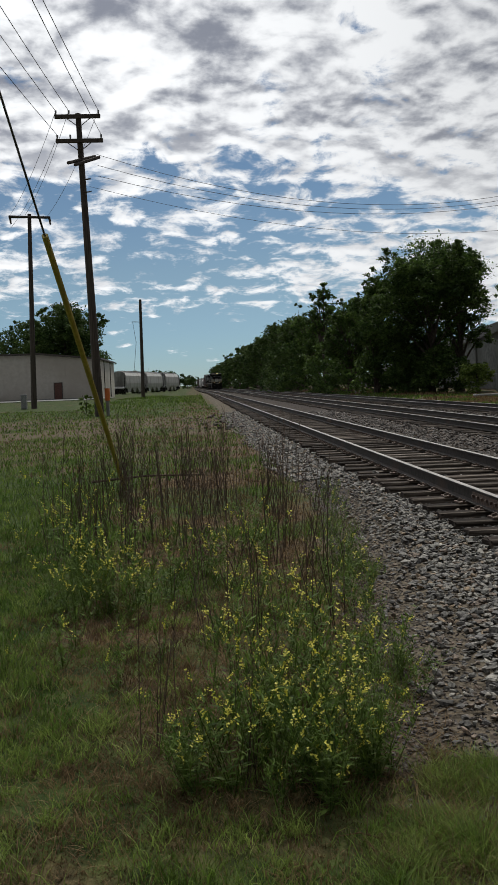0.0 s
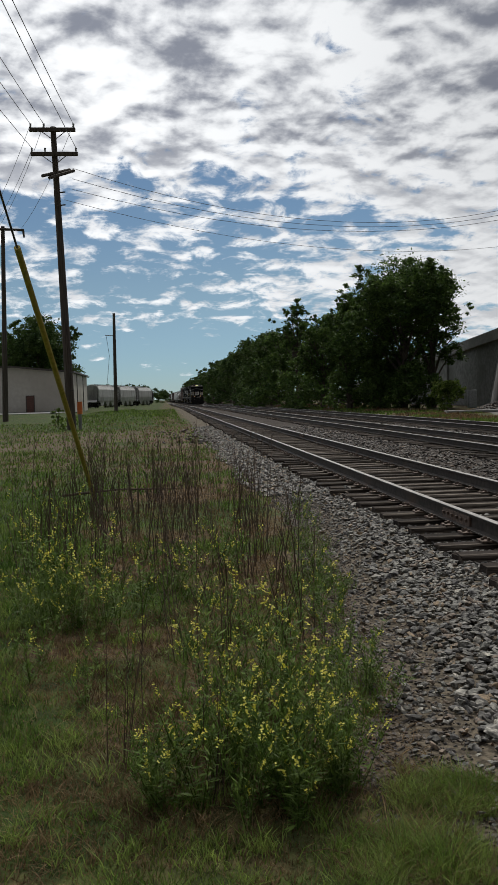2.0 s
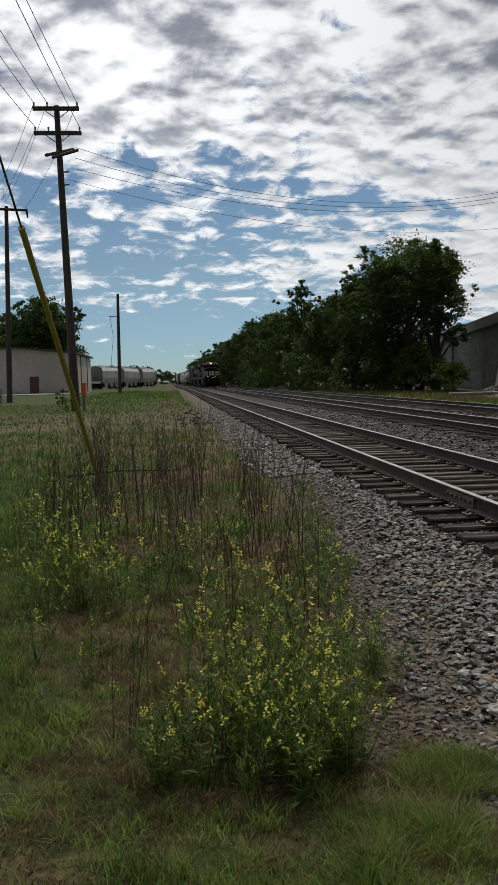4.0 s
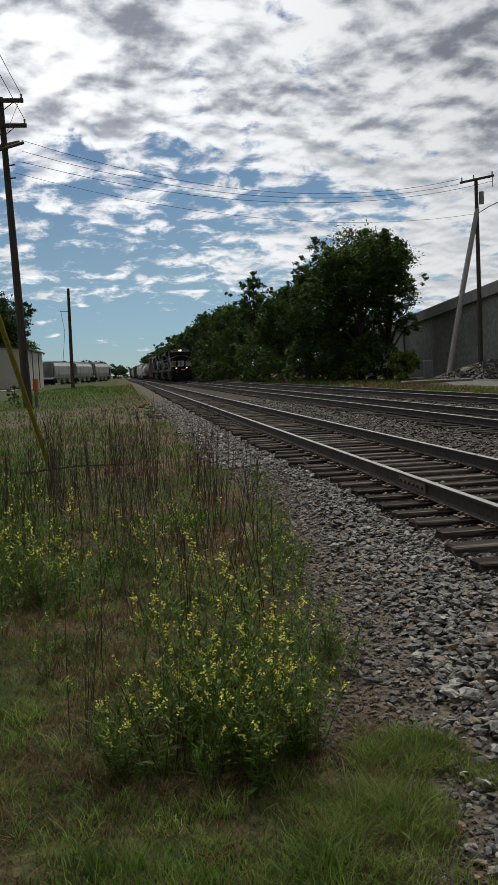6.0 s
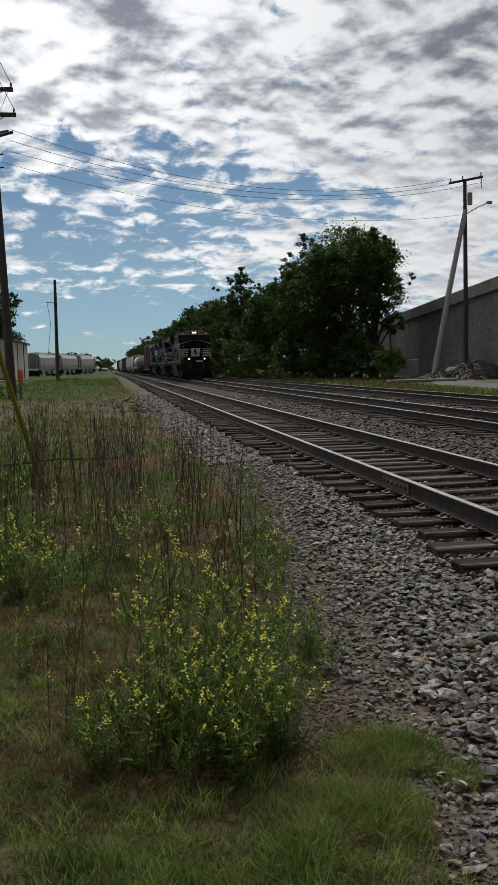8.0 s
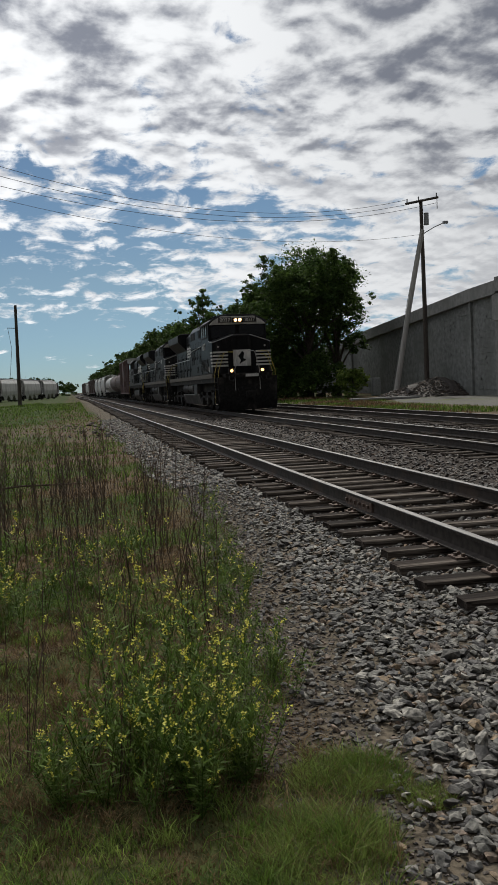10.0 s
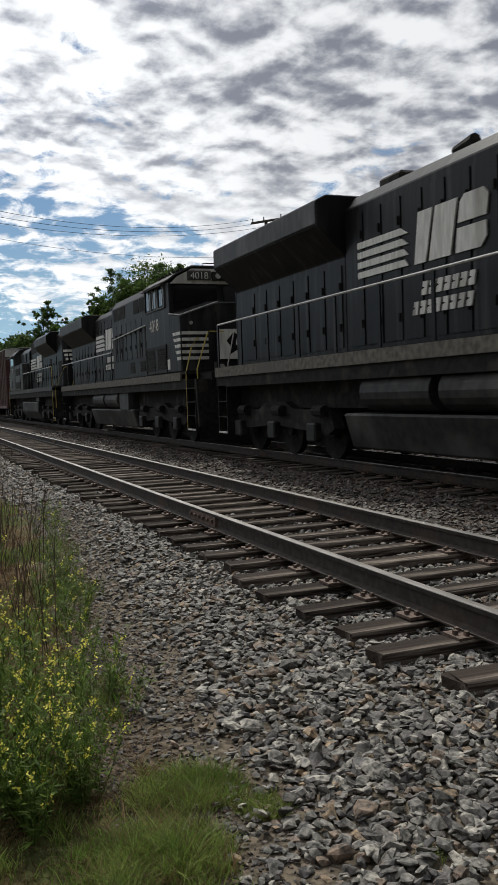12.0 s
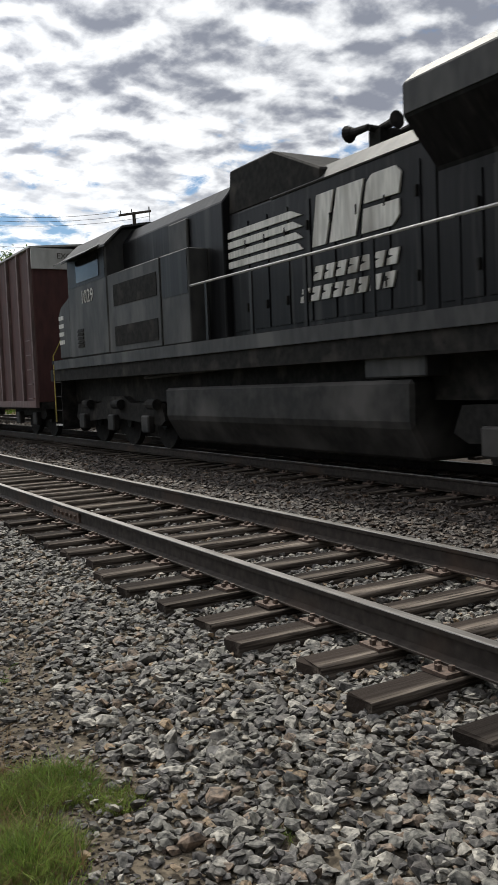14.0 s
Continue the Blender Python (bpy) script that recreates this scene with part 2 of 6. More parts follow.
M_ORANGE = mat("marker_orange", (0.65, 0.16, 0.04), (0.75, 0.2, 0.05), 6, 0.6, 0.0)
M_BARK = mat("bark", (0.05, 0.04, 0.03), (0.12, 0.1, 0.08), 12, 0.95, 0.8, stretch=(1, 1, 0.2))
M_LEAF = mat("leaves", (0.04, 0.082, 0.018), (0.105, 0.165, 0.036), 0.9, 0.6, 0.0, island=0.6, back=0.38, spec=0.3)
M_LEAF_FAR = mat("leaves_far", (0.036, 0.07, 0.02), (0.09, 0.14, 0.036), 0.35, 0.7, 0.0, island=0.45, back=0.25, spec=0.2)
M_BLADE = mat("grass_blades", (0.05, 0.105, 0.014), (0.155, 0.22, 0.045), 2.2, 0.6, 0.0, island=0.6, back=0.42, spec=0.25)
M_TUFT = mat("tuft_blades", (0.1, 0.17, 0.025), (0.25, 0.32, 0.08), 3.0, 0.55, 0.0, island=0.55, back=0.45, spec=0.3)
M_DRY = mat("dry_blades", (0.1, 0.065, 0.034), (0.23, 0.16, 0.085), 2.5, 0.8, 0.0, island=0.5, back=0.35, spec=0.2)
M_WEED = mat("weed_green", (0.065, 0.12, 0.02), (0.165, 0.235, 0.05), 3, 0.6, 0.0, island=0.45, back=0.45, spec=0.2)
M_STALK = mat("dead_stalks", (0.06, 0.038, 0.029), (0.13, 0.09, 0.065), 5, 0.9, 0.0, island=0.4)
M_FLOWER = mat("yellow_petals", (0.62, 0.58, 0.05), (0.78, 0.74, 0.13), 8, 0.6, 0.0, island=0.2, back=0.4)
M_TRANSF = mat("grey_metal", (0.22, 0.23, 0.24), (0.32, 0.33, 0.34), 8, 0.5, 0.1)


def ground_material():
    m = bpy.data.materials.new("ground")
    m.use_nodes = True
    nt = m.node_tree
    N, L = nt.nodes, nt.links
    bs = N["Principled BSDF"]
    bs.inputs["Roughness"].default_value = 0.95
    bs.inputs["Specular IOR Level"].default_value = 0.15
    tc = N.new("ShaderNodeTexCoord")
    P = tc.outputs["Object"]

    def noise_(sc, det=5.0, rough=0.55):
        n = N.new("ShaderNodeTexNoise")
        n.inputs["Scale"].default_value, n.inputs["Detail"].default_value, n.inputs["Roughness"].default_value = sc, det, rough
        L.new(P, n.inputs["Vector"])
        return n.outputs["Fac"]

    def rng(v, lo, hi, a=0.0, b=1.0):
        n = N.new("ShaderNodeMapRange")
        n.interpolation_type = "SMOOTHSTEP"
        L.new(v, n.inputs[0])
        for i, q in enumerate((lo, hi, a, b)):
            n.inputs[i + 1].default_value = q
        return n.outputs[0]

    def mix_(f, c1, c2):
        n = N.new("ShaderNodeMix")
        n.data_type = "RGBA"
        L.new(f, n.inputs[0])
        for i, c in ((6, c1), (7, c2)):
            if isinstance(c, tuple):
                n.inputs[i].default_value = (*c, 1)
            else:
                L.new(c, n.inputs[i])
        return n.outputs[2]

    def m2(op, a, b):
        n = N.new("ShaderNodeMath")
        n.operation = op
        for i, q in enumerate((a, b)):
            if isinstance(q, (int, float)):
                n.inputs[i].default_value = q
            else:
                L.new(q, n.inputs[i])
        return n.outputs[0]

    green = mix_(rng(noise_(7.0), 0.35, 0.65), (0.022, 0.038, 0.009), (0.065, 0.092, 0.022))
    dry = mix_(rng(noise_(9.0), 0.35, 0.65), (0.04, 0.028, 0.016), (0.15, 0.105, 0.058))
    sep = N.new("ShaderNodeSeparateXYZ")
    L.new(P, sep.inputs[0])
    wob = m2("MULTIPLY", m2("SUBTRACT", noise_(0.9, 4.0), 0.5), 1.6)
    X = m2("ADD", sep.outputs[0], wob)
    lawn = rng(X, -2.1, -1.2, 1.0, 0.0)                         # mown lawn away from the line
    drymask = rng(m2("SUBTRACT", noise_(0.45, 5.0), m2("MULTIPLY", lawn, 0.13)), 0.42, 0.53)
    field = mix_(drymask, green, dry)
    band = m2("MULTIPLY", rng(sep.outputs[1], 17.0, 22.0), rng(sep.outputs[1], 42.0, 50.0, 1.0, 0.0))
    band = m2("MULTIPLY", band, rng(noise_(0.35, 4.0), 0.36, 0.5))
    field = mix_(m2("MULTIPLY", band, 0.8), field, (0.13, 0.094, 0.066))
    soil = mix_(rng(noise_(22.0, 6.0), 0.35, 0.65), (0.052, 0.043, 0.032), (0.17, 0.14, 0.103))
    grime = mix_(rng(noise_(18.0, 6.0), 0.35, 0.65), (0.03, 0.024, 0.02), (0.075, 0.061, 0.052))
    soil = mix_(rng(sep.outputs[0], 4.3, 5.2), soil, grime)
    e = m2("ADD", m2("MULTIPLY", rng(sep.outputs[1], 2.0, 13.0), 0.9), 0.0)
    bed = rng(m2("SUBTRACT", X, e), -0.15, 0.25)
    right = rng(m2("ADD", sep.outputs[0], m2("MULTIPLY", wob, 1.0)), 14.0, 15.5, 1.0, 0.0)
    L.new(mix_(m2("MULTIPLY", bed, right), field, soil), bs.inputs["Base Color"])
    bp = N.new("ShaderNodeBump")
    bp.inputs["Strength"].default_value, bp.inputs["Distance"].default_value = 0.7, 0.04
    L.new(noise_(14.0, 6.0), bp.inputs["Height"])
    L.new(bp.outputs[0], bs.inputs["Normal"])
    return m


M_GROUND = ground_material()


# ---------------------------------------------------------------- mesh helpers
def as_mesh(name, verts, faces, material, smooth=False):
    me = bpy.data.meshes.new(name)
    me.from_pydata(verts, [], faces)
    me.materials.append(material)
    if smooth:
        me.polygons.foreach_set("use_smooth", [True] * len(me.polygons))
    return me


def part(name, bm, material, parent, label="", bevel=0.0):
    if bevel:
        bmesh.ops.bevel(bm, geom=bm.edges[:], offset=bevel, segments=1, affect="EDGES", clamp_overlap=True)
    me = bpy.data.meshes.new(name)
    bm.to_mesh(me)
    bm.free()
    me.materials.append(material)
    ob = new(name, me)
    ob.parent = parent
    if label:
        ob["label"] = label
    return ob


def shared(name, me, parent, m=None, label=""):
    ob = new(name, me)
    ob.parent = parent
    if m is not None:
        ob.matrix_basis = m
    if label:
        ob["label"] = label
    return ob


def thing(name, m, label, category, group="", kind=""):
    ob = new(name)
    ob.matrix_basis = m
    return tagged(ob, label, category, group, kind)


def bx(bm, x0, x1, y0, y1, z0, z1):
    vs = [bm.verts.new(p) for p in ((x0, y0, z0), (x1, y0, z0), (x1, y1, z0), (x0, y1, z0), (x0, y0, z1), (x1, y0, z1), (x1, y1, z1), (x0, y1, z1))]
    for f in ((3, 2, 1, 0), (4, 5, 6, 7), (0, 1, 5, 4), (1, 2, 6, 5), (2, 3, 7, 6), (3, 0, 4, 7)):
        bm.faces.new([vs[i] for i in f])
    return bm


def box(*a):
    return bx(bmesh.new(), *a)


def boxes(*rows):
    bm = bmesh.new()
    for r in rows:
        bx(bm, *r)
    return bm


def prism(poly, axis, a, b, bm=None):
    """Extrudes a polygon along an axis: 'x' takes (y, z), 'y' takes (x, z), 'z' takes (x, y)."""
    bm = bm or bmesh.new()

    def put(p, h):
        return {"x": (h, *p), "y": (p[0], h, p[1]), "z": (*p, h)}[axis]
    lo, hi = [bm.verts.new(put(p, a)) for p in poly], [bm.verts.new(put(p, b)) for p in poly]
    n = len(poly)
    bm.faces.new(lo), bm.faces.new(hi)
    for i in range(n):
        bm.faces.new((lo[i], lo[(i + 1) % n], hi[(i + 1) % n], hi[i]))
    bmesh.ops.recalc_face_normals(bm, faces=bm.faces[:])
    return bm


def tube(pts, r, n=6, bm=None, r1=None):
    """A tube along points; r1: its radius at the far end."""
    bm = bm or bmesh.new()
    pts = [Vector(p) for p in pts]
    rings = []
    for i, p in enumerate(pts):
        d = (pts[min(i + 1, len(pts) - 1)] - pts[max(i - 1, 0)]).normalized()
        s = d.cross(Vector((0, 0, 1)) if abs(d.z) < 0.9 else Vector((1, 0, 0))).normalized()
        u = d.cross(s)
        rr = r if r1 is None else r + (r1 - r) * i / (len(pts) - 1)
        rings.append([bm.verts.new(p + rr * (math.cos(2 * math.pi * k / n) * s + math.sin(2 * math.pi * k / n) * u)) for k in range(n)])
    for a, b in zip(rings, rings[1:]):
        for k in range(n):
            bm.faces.new((a[k], a[(k + 1) % n], b[(k + 1) % n], b[k]))
    bm.faces.new(rings[0][::-1]), bm.faces.new(rings[-1])
    return bm


def text_part(name, words, size, material, parent, m, label="", shear=0.0, depth=0.004):
    cu = bpy.data.curves.new(name, "FONT")
    cu.body, cu.size, cu.extrude, cu.shear = words, size, depth, shear
    cu.align_x, cu.align_y = "CENTER", "CENTER"
    tmp = bpy.data.objects.new(name, cu)
    me = bpy.data.meshes.new_from_object(tmp)
    bpy.data.objects.remove(tmp)
    me.materials.append(material)
    return shared(name, me, parent, m, label)


def smooth01(v):
    v = min(max(v, 0.0), 1.0)
    return v * v * (3 - 2 * v)


# ---------------------------------------------------------------- ground
TRACK_X = (3.2525, 7.85, 12.1)      # centre lines, all level with rail tops at z = 0


def ground_z(x, y):
    field = -0.35 + 0.42 * smooth01((y - 12) / 100)
    bed = -0.345 + 0.06 * smooth01((x - 0.6) / 1.1)
    for c in TRACK_X[1:]:
        bed = max(bed, -0.25 - 0.1 * smooth01((abs(x - c) - 1.45) / 0.8)) if abs(x - c) < 2.4 else bed
    w = smooth01((x + 0.4) / 1.6) * smooth01((15.6 - x) / 1.6)
    z = field * (1 - w) + bed * w
    if abs(x) < 60 and -5 < y < 140:
        z += 0.03 * noise.noise((x * 0.7, y * 0.7, 0)) * (1 - 0.8 * w) + 0.08 * noise.noise((x * 0.12, y * 0.12, 3)) * (1 - w)
    return z


def build_ground():
    xs = sorted({-3000, -1200, -500, -200, -100, -60, *np.arange(-40, -6, 2.0), *np.arange(-6, 16.5, 0.22), *np.arange(17, 45, 2.0), 60, 100, 200, 500, 1200, 3000})
    ys = sorted({-1500, -400, -100, -30, -10, -4, *np.arange(-2, 14, 0.25), *np.arange(14, 50, 0.8), *np.arange(50, 160, 4.0), 200, 260, 340, 450, 600, 900, 1500, 2500, 4000})
    vs = [(float(x), float(y), ground_z(float(x), float(y))) for y in ys for x in xs]
    w = len(xs)
    fs = [(j * w + i, j * w + i + 1, (j + 1) * w + i + 1, (j + 1) * w + i) for j in range(len(ys) - 1) for i in range(w - 1)]
    ob = new("ground", as_mesh("ground", vs, fs, M_GROUND, True))
    return tagged(ob, "rough grass ground with dry patches and bare soil beside tracks", "ground", kind="structure")


build_ground()


# ---------------------------------------------------------------- tracks
def rail_profile(h=0.17):
    return [(-0.07, -h), (0.07, -h), (0.07, -h + 0.012), (0.012, -h + 0.03), (0.009, -0.045), (0.034, -0.034), (0.036, -0.006), (-0.036, -0.006), (-0.034, -0.034), (-0.009, -0.045), (-0.012, -h + 0.03), (-0.07, -h + 0.012)]


TIE_STEP = 0.575


def line_x(y):
    """The lines swing a little to the west past 150 m."""
    return -0.012 * max(0.0, y - 150.0)


def sweep_line(poly):
    """A profile (x, z) carried along the line of the tracks."""
    bm = bmesh.new()
    rings = [[bm.verts.new((x + line_x(y), y, z)) for x, z in poly] for y in (-60.0, 150.0, 900.0)]
    n = len(poly)
    for a, b in zip(rings, rings[1:]):
        for k in range(n):
            bm.faces.new((a[k], a[(k + 1) % n], b[(k + 1) % n], b[k]))
    bm.faces.new(rings[0]), bm.faces.new(rings[-1])
    bmesh.ops.recalc_face_normals(bm, faces=bm.faces[:])
    return bm



def tie_mesh(seed):
    r = random.Random(seed)
    bm = box(-1.37, 1.37, -0.105, 0.105, -0.365, -0.19)
    bmesh.ops.bevel(bm, geom=bm.edges[:], offset=0.012, segments=1, affect="EDGES")
    for v in bm.verts:
        v.co += Vector((r.uniform(-0.02, 0.02), r.uniform(-0.006, 0.006), r.uniform(-0.006, 0.002)))
    me = bpy.data.meshes.new("tie")
    bm.to_mesh(me)
    bm.free()
    me.materials.append(M_TIE)
    return me


def plate_mesh():
    bm = boxes((-0.17, 0.17, -0.09, 0.09, -0.192, -0.172))
    for sx, sy in ((-0.095, -0.05), (-0.095, 0.05), (0.095, -0.05), (0.095, 0.05), (-0.14, 0.0), (0.14, 0.03)):
        bx(bm, sx - 0.013, sx + 0.013, sy - 0.013, sy + 0.013, -0.172, -0.145)
    me = bpy.data.meshes.new("tie_plate")
    bm.to_mesh(me)
    bm.free()
    me.materials.append(M_PLATE)
    return me


TIES = [tie_mesh(i) for i in range(7)]
PLATE = plate_mesh()


def build_track(i, cx, near, mat_stone):
    r = random.Random(i)
    tr = thing("railway_track", pose(cx, 0, 0), ("rusty jointed siding rails on weathered timber ties", "polished main line rails on dark timber ties", "outer line rails on dark timber ties by grass")[i], "railway track", "parallel railway tracks")
    for side in (-0.7525, 0.7525):
        rail = part("rail", sweep_line([(side + a, b) for a, b in rail_profile()]), M_RAIL, tr)
        part("rail_head", sweep_line([(side - 0.036, -0.0065), (side + 0.036, -0.0065), (side + 0.034, -0.001), (side + 0.026, 0.0), (side - 0.026, 0.0), (side - 0.034, -0.001)]), M_HEAD, rail, "polished steel running surface")
    n = 0
    y0 = 4.17 - 10 * TIE_STEP + (0.0, 0.2, 0.35)[i]
    y = y0
    while y < near:
        dx, rz = r.uniform(-0.09, 0.09), r.uniform(-2.2, 2.2)
        tie = shared("tie", TIES[n % 7], tr, pose(dx, y, r.uniform(-0.012, 0.004), 0, 0, rz))
        if y < 26 and i == 0 or y < 14:
            for side in (-0.7525, 0.7525):
                shared("tie_plate", PLATE, tr, pose(side, y, 0, 0, 0, rz))
        n += 1
        y = y0 + n * TIE_STEP + r.uniform(-0.03, 0.03)
    vs, fs = [], []
    while y < 330:
        dx = r.uniform(-0.05, 0.05) + line_x(y)
        b = len(vs)
        for zz in (-0.34, -0.19):
            vs += [(dx - 1.33, y - 0.105, zz), (dx + 1.33, y - 0.105, zz), (dx + 1.33, y + 0.105, zz), (dx - 1.33, y + 0.105, zz)]
        fs += [tuple(b + k for k in f) for f in ((4, 5, 6, 7), (0, 1, 5, 4), (1, 2, 6, 5), (2, 3, 7, 6), (3, 0, 4, 7))]
        y += TIE_STEP
    far = new("far_tie", as_mesh("far_tie", vs, fs, M_TIE))
    far.parent = tr
    far["kind"] = "stuff"
    return tr


tracks = [build_track(0, TRACK_X[0], 75, None), build_track(1, TRACK_X[1], 55, None), build_track(2, TRACK_X[2], 45, None)]
# bolted joint on the near rail of the siding
for jy, jx in ((9.3, -0.7525), (30.0, 0.7525)):
    bm = boxes((jx - 0.035, jx + 0.035, jy - 0.45, jy + 0.45, -0.15, -0.035))
    for k in range(6):
        bx(bm, jx - 0.06, jx + 0.06, jy - 0.38 + k * 0.15, jy - 0.345 + k * 0.15, -0.105, -0.07)
    part("joint_bar", bm, M_PLATE, tracks[0], "rusty bolted joint bar")


# ---------------------------------------------------------------- train
HL = M_LAMP_HOT


def wheelset(parent, y, r=0.53):
    ws = new("wheelset")
    ws.parent = parent
    ws.matrix_basis = pose(0, y, r)
    for s in (-1, 1):
        bm = tube([(s * 0.70, 0, 0), (s * 0.83, 0, 0)], r, 24)
        w = part("wheel", bm, M_UNDER, ws)
        bm = tube([(s * 0.83, 0, 0), (s * 0.9, 0, 0)], 0.13, 10)
        part("hub", bm, M_TANKG, w)
    part("axle", tube([(-0.72, 0, 0), (0.72, 0, 0)], 0.1, 10), M_UNDER, ws)
    return ws


def truck(parent, yc, axles, wheels):
    span = axles[-1]
    for s in (-1, 1):
        bm = prism([(yc - span - 0.75, 0.62), (yc - span - 0.6, 0.95), (yc - 0.9, 0.98), (yc - 0.5, 1.12), (yc + 0.5, 1.12), (yc + 0.9, 0.98), (yc + span + 0.6, 0.95), (yc + span + 0.75, 0.62), (yc + span + 0.5, 0.5), (yc + 0.4, 0.62), (yc - 0.4, 0.62), (yc - span - 0.5, 0.5)], "x", min(s * 1.0, s * 1.22), max(s * 1.0, s * 1.22))
        fr = part("truck_frame", bm, M_UNDER, parent, "grimy cast truck side frame")
        for a in axles:
            part("axle_box", box(min(s * 1.2, s * 1.36), max(s * 1.2, s * 1.36), yc + a - 0.19, yc + a + 0.19, 0.36, 0.72), M_TANKG, fr, "", 0.03)
            part("brake_cylinder", tube([(s * 1.3, yc + a - 0.55, 0.95), (s * 1.3, yc + a - 0.15, 0.95)], 0.11, 10), M_UNDER, fr)
    part("traction_gear", box(-0.66, 0.66, yc - span - 0.7, yc + span + 0.7, 0.2, 1.0), M_UNDER, parent)
    for a in axles:
        wheels.append(wheelset(parent, yc + a))


def stairs(parent, y0, y1, s):
    bm = bmesh.new()
    for k in range(4):
        z = 0.42 + k * 0.36
        bx(bm, min(s * 1.15, s * 1.5), max(s * 1.15, s * 1.5), y0, y1, z, z + 0.03)
    st = part("step_well", bm, M_UNDER, parent)
    bm = bmesh.new()
    bx(bm, min(s * 1.12, s * 1.5), max(s * 1.12, s * 1.5), y0 - 0.03, y0, 0.36, 1.75)
    bx(bm, min(s * 1.12, s * 1.5), max(s * 1.12, s * 1.5), y1, y1 + 0.03, 0.36, 1.75)
    part("step_side", bm, M_UNDER, st)
    part("tread_edge", box(min(s * 1.495, s * 1.515), max(s * 1.495, s * 1.515), y0, y1, 0.405, 0.45), M_WHITE, st, "worn white step edge")


def handrail(parent, y0, y1, s, z0=1.98, z1=2.98, step=1.55):
    bm = tube([(s * 1.47, y0, z1), (s * 1.47, y1, z1)], 0.022, 6)
    rl = part("handrail", bm, M_STEELRAIL, parent)
    n = max(1, round((y1 - y0) / step))
    for k in range(n + 1):
        y = y0 + (y1 - y0) * k / n
        part("stanchion", box(s * 1.47 - 0.015, s * 1.47 + 0.015, y - 0.04, y + 0.04, z0 - 0.25, z1 - 0.01), M_LOCO, rl)


def grab(parent, pts, material=None):
    return part("grab_rail", tube(pts, 0.017, 6), material or M_YEL, parent, "yellow grab rail" if material is None else "")


def stripes(parent, x0, x1, y, face, zs, h=0.085):
    for z in zs:
        part("white_stripe", box(x0, x1, min(y, y + face * 0.006), max(y, y + face * 0.006), z, z + h), M_WHITE, parent, "worn white stripe")


def side_stripes(parent, x, s, y0, y1, zs, h=0.085, slope=0.0):
    for k, z in enumerate(zs):
        part("white_stripe", box(min(x, x + s * 0.006), max(x, x + s * 0.006), y0, y1 - slope * k, z, z + h), M_WHITE, parent, "worn white stripe")


def hood_doors(parent, half, y0, y1, z0, z1, n, material):
    """Raised access doors along both sides of the hood."""
    w = (y1 - y0) / n
    for s in (-1, 1):
        for k in range(n):
            a = y0 + k * w
            bm = box(min(s * half, s * (half + 0.02)), max(s * half, s * (half + 0.02)), a + 0.035, a + w - 0.035, z0, z1)
            d = part("hood_door", bm, material, parent)
            for zl in (z0 + 0.3, z1 - 0.45):
                part("latch", box(min(s * (half + 0.02), s * (half + 0.05)), max(s * (half + 0.02), s * (half + 0.05)), a + 0.07, a + 0.11, zl, zl + 0.14), M_UNDER, d)


def louvres(parent, half, s, y0, y1, z0, z1, n):
    bm = bmesh.new()
    d = (z1 - z0) / n
    for k in range(n):
        z = z0 + k * d
        prism([(s * half, z), (s * (half + 0.03), z), (s * half, z + d * 0.75)], "y", y0, y1, bm)
    part("louvre", bm, M_UNDER, parent)


def emblem(parent, half, s, y0, z0, k=1.0, grow=1.0):
    """The owner's mark, drawn as plain pale shapes: bars, block and two lines of bars."""
    x0, x1 = min(s * half, s * (half + 0.026)), max(s * half, s * (half + 0.026))
    
    def K(rows):
        return [(y0 + (a - y0) * k, z0 + 0.1 + (z - z0) * 0.85) for a, z in rows]
    shapes = ([(1.44, 0.22), (1.2, 0.22), (1.04, 1.08), (1.34, 1.08)], [(1.13, 0.22), (0.7, 0.22), (0.55, 1.08), (0.98, 1.08)],
              [(0.6, 0.22), (0.14, 0.22), (0.04, 0.36), (0.04, 0.6), (0.56, 0.6)], [(0.55, 0.68), (0.04, 0.68), (0.0, 0.98), (0.08, 1.1), (0.42, 1.1), (0.5, 1.0)])
    shapes = [[(1.45 - (1.45 - p) * grow, 0.22 + (q - 0.22) * (1 + (grow - 1) * 0.25)) for p, q in poly] for poly in shapes]
    em = part("emblem", bmesh_join_prisms([K([(y0 + p, z0 + q) for p, q in poly]) for poly in shapes], "x", x0, x1), M_WHITE, parent, "pale painted emblem, plain block shapes")
    for r_ in range(4):
        part("emblem_bar", prism(K([(y0 + 1.62, z0 + 0.24 + r_ * 0.2), (y0 + 3.25, z0 + 0.24 + r_ * 0.2), (y0 + 3.25, z0 + 0.37 + r_ * 0.2), (y0 + 1.72 + 0.04 * r_, z0 + 0.37 + r_ * 0.2)]), "x", x0, x1), M_WHITE, em)
    for row, n in ((0, 7), (1, 8)):
        for c in range(n):
            a = y0 + 0.05 + c * 0.2 + 0.06 * row - (grow - 1) * 0.6
            z = z0 - 0.12 - row * 0.34
            part("letter_bar", prism(K([(a, z), (a + 0.14, z), (a + 0.155, z - 0.09), (a + 0.09, z - 0.11), (a + 0.175, z - 0.14), (a + 0.19, z - 0.24), (a + 0.05, z - 0.24)]), "x", x0, x1), M_WHITE, em)


def bmesh_join_prisms(polys, axis, a, b):
    bm = bmesh.new()
    for p in polys:
        prism(p, axis, a, b, bm)
    return bm


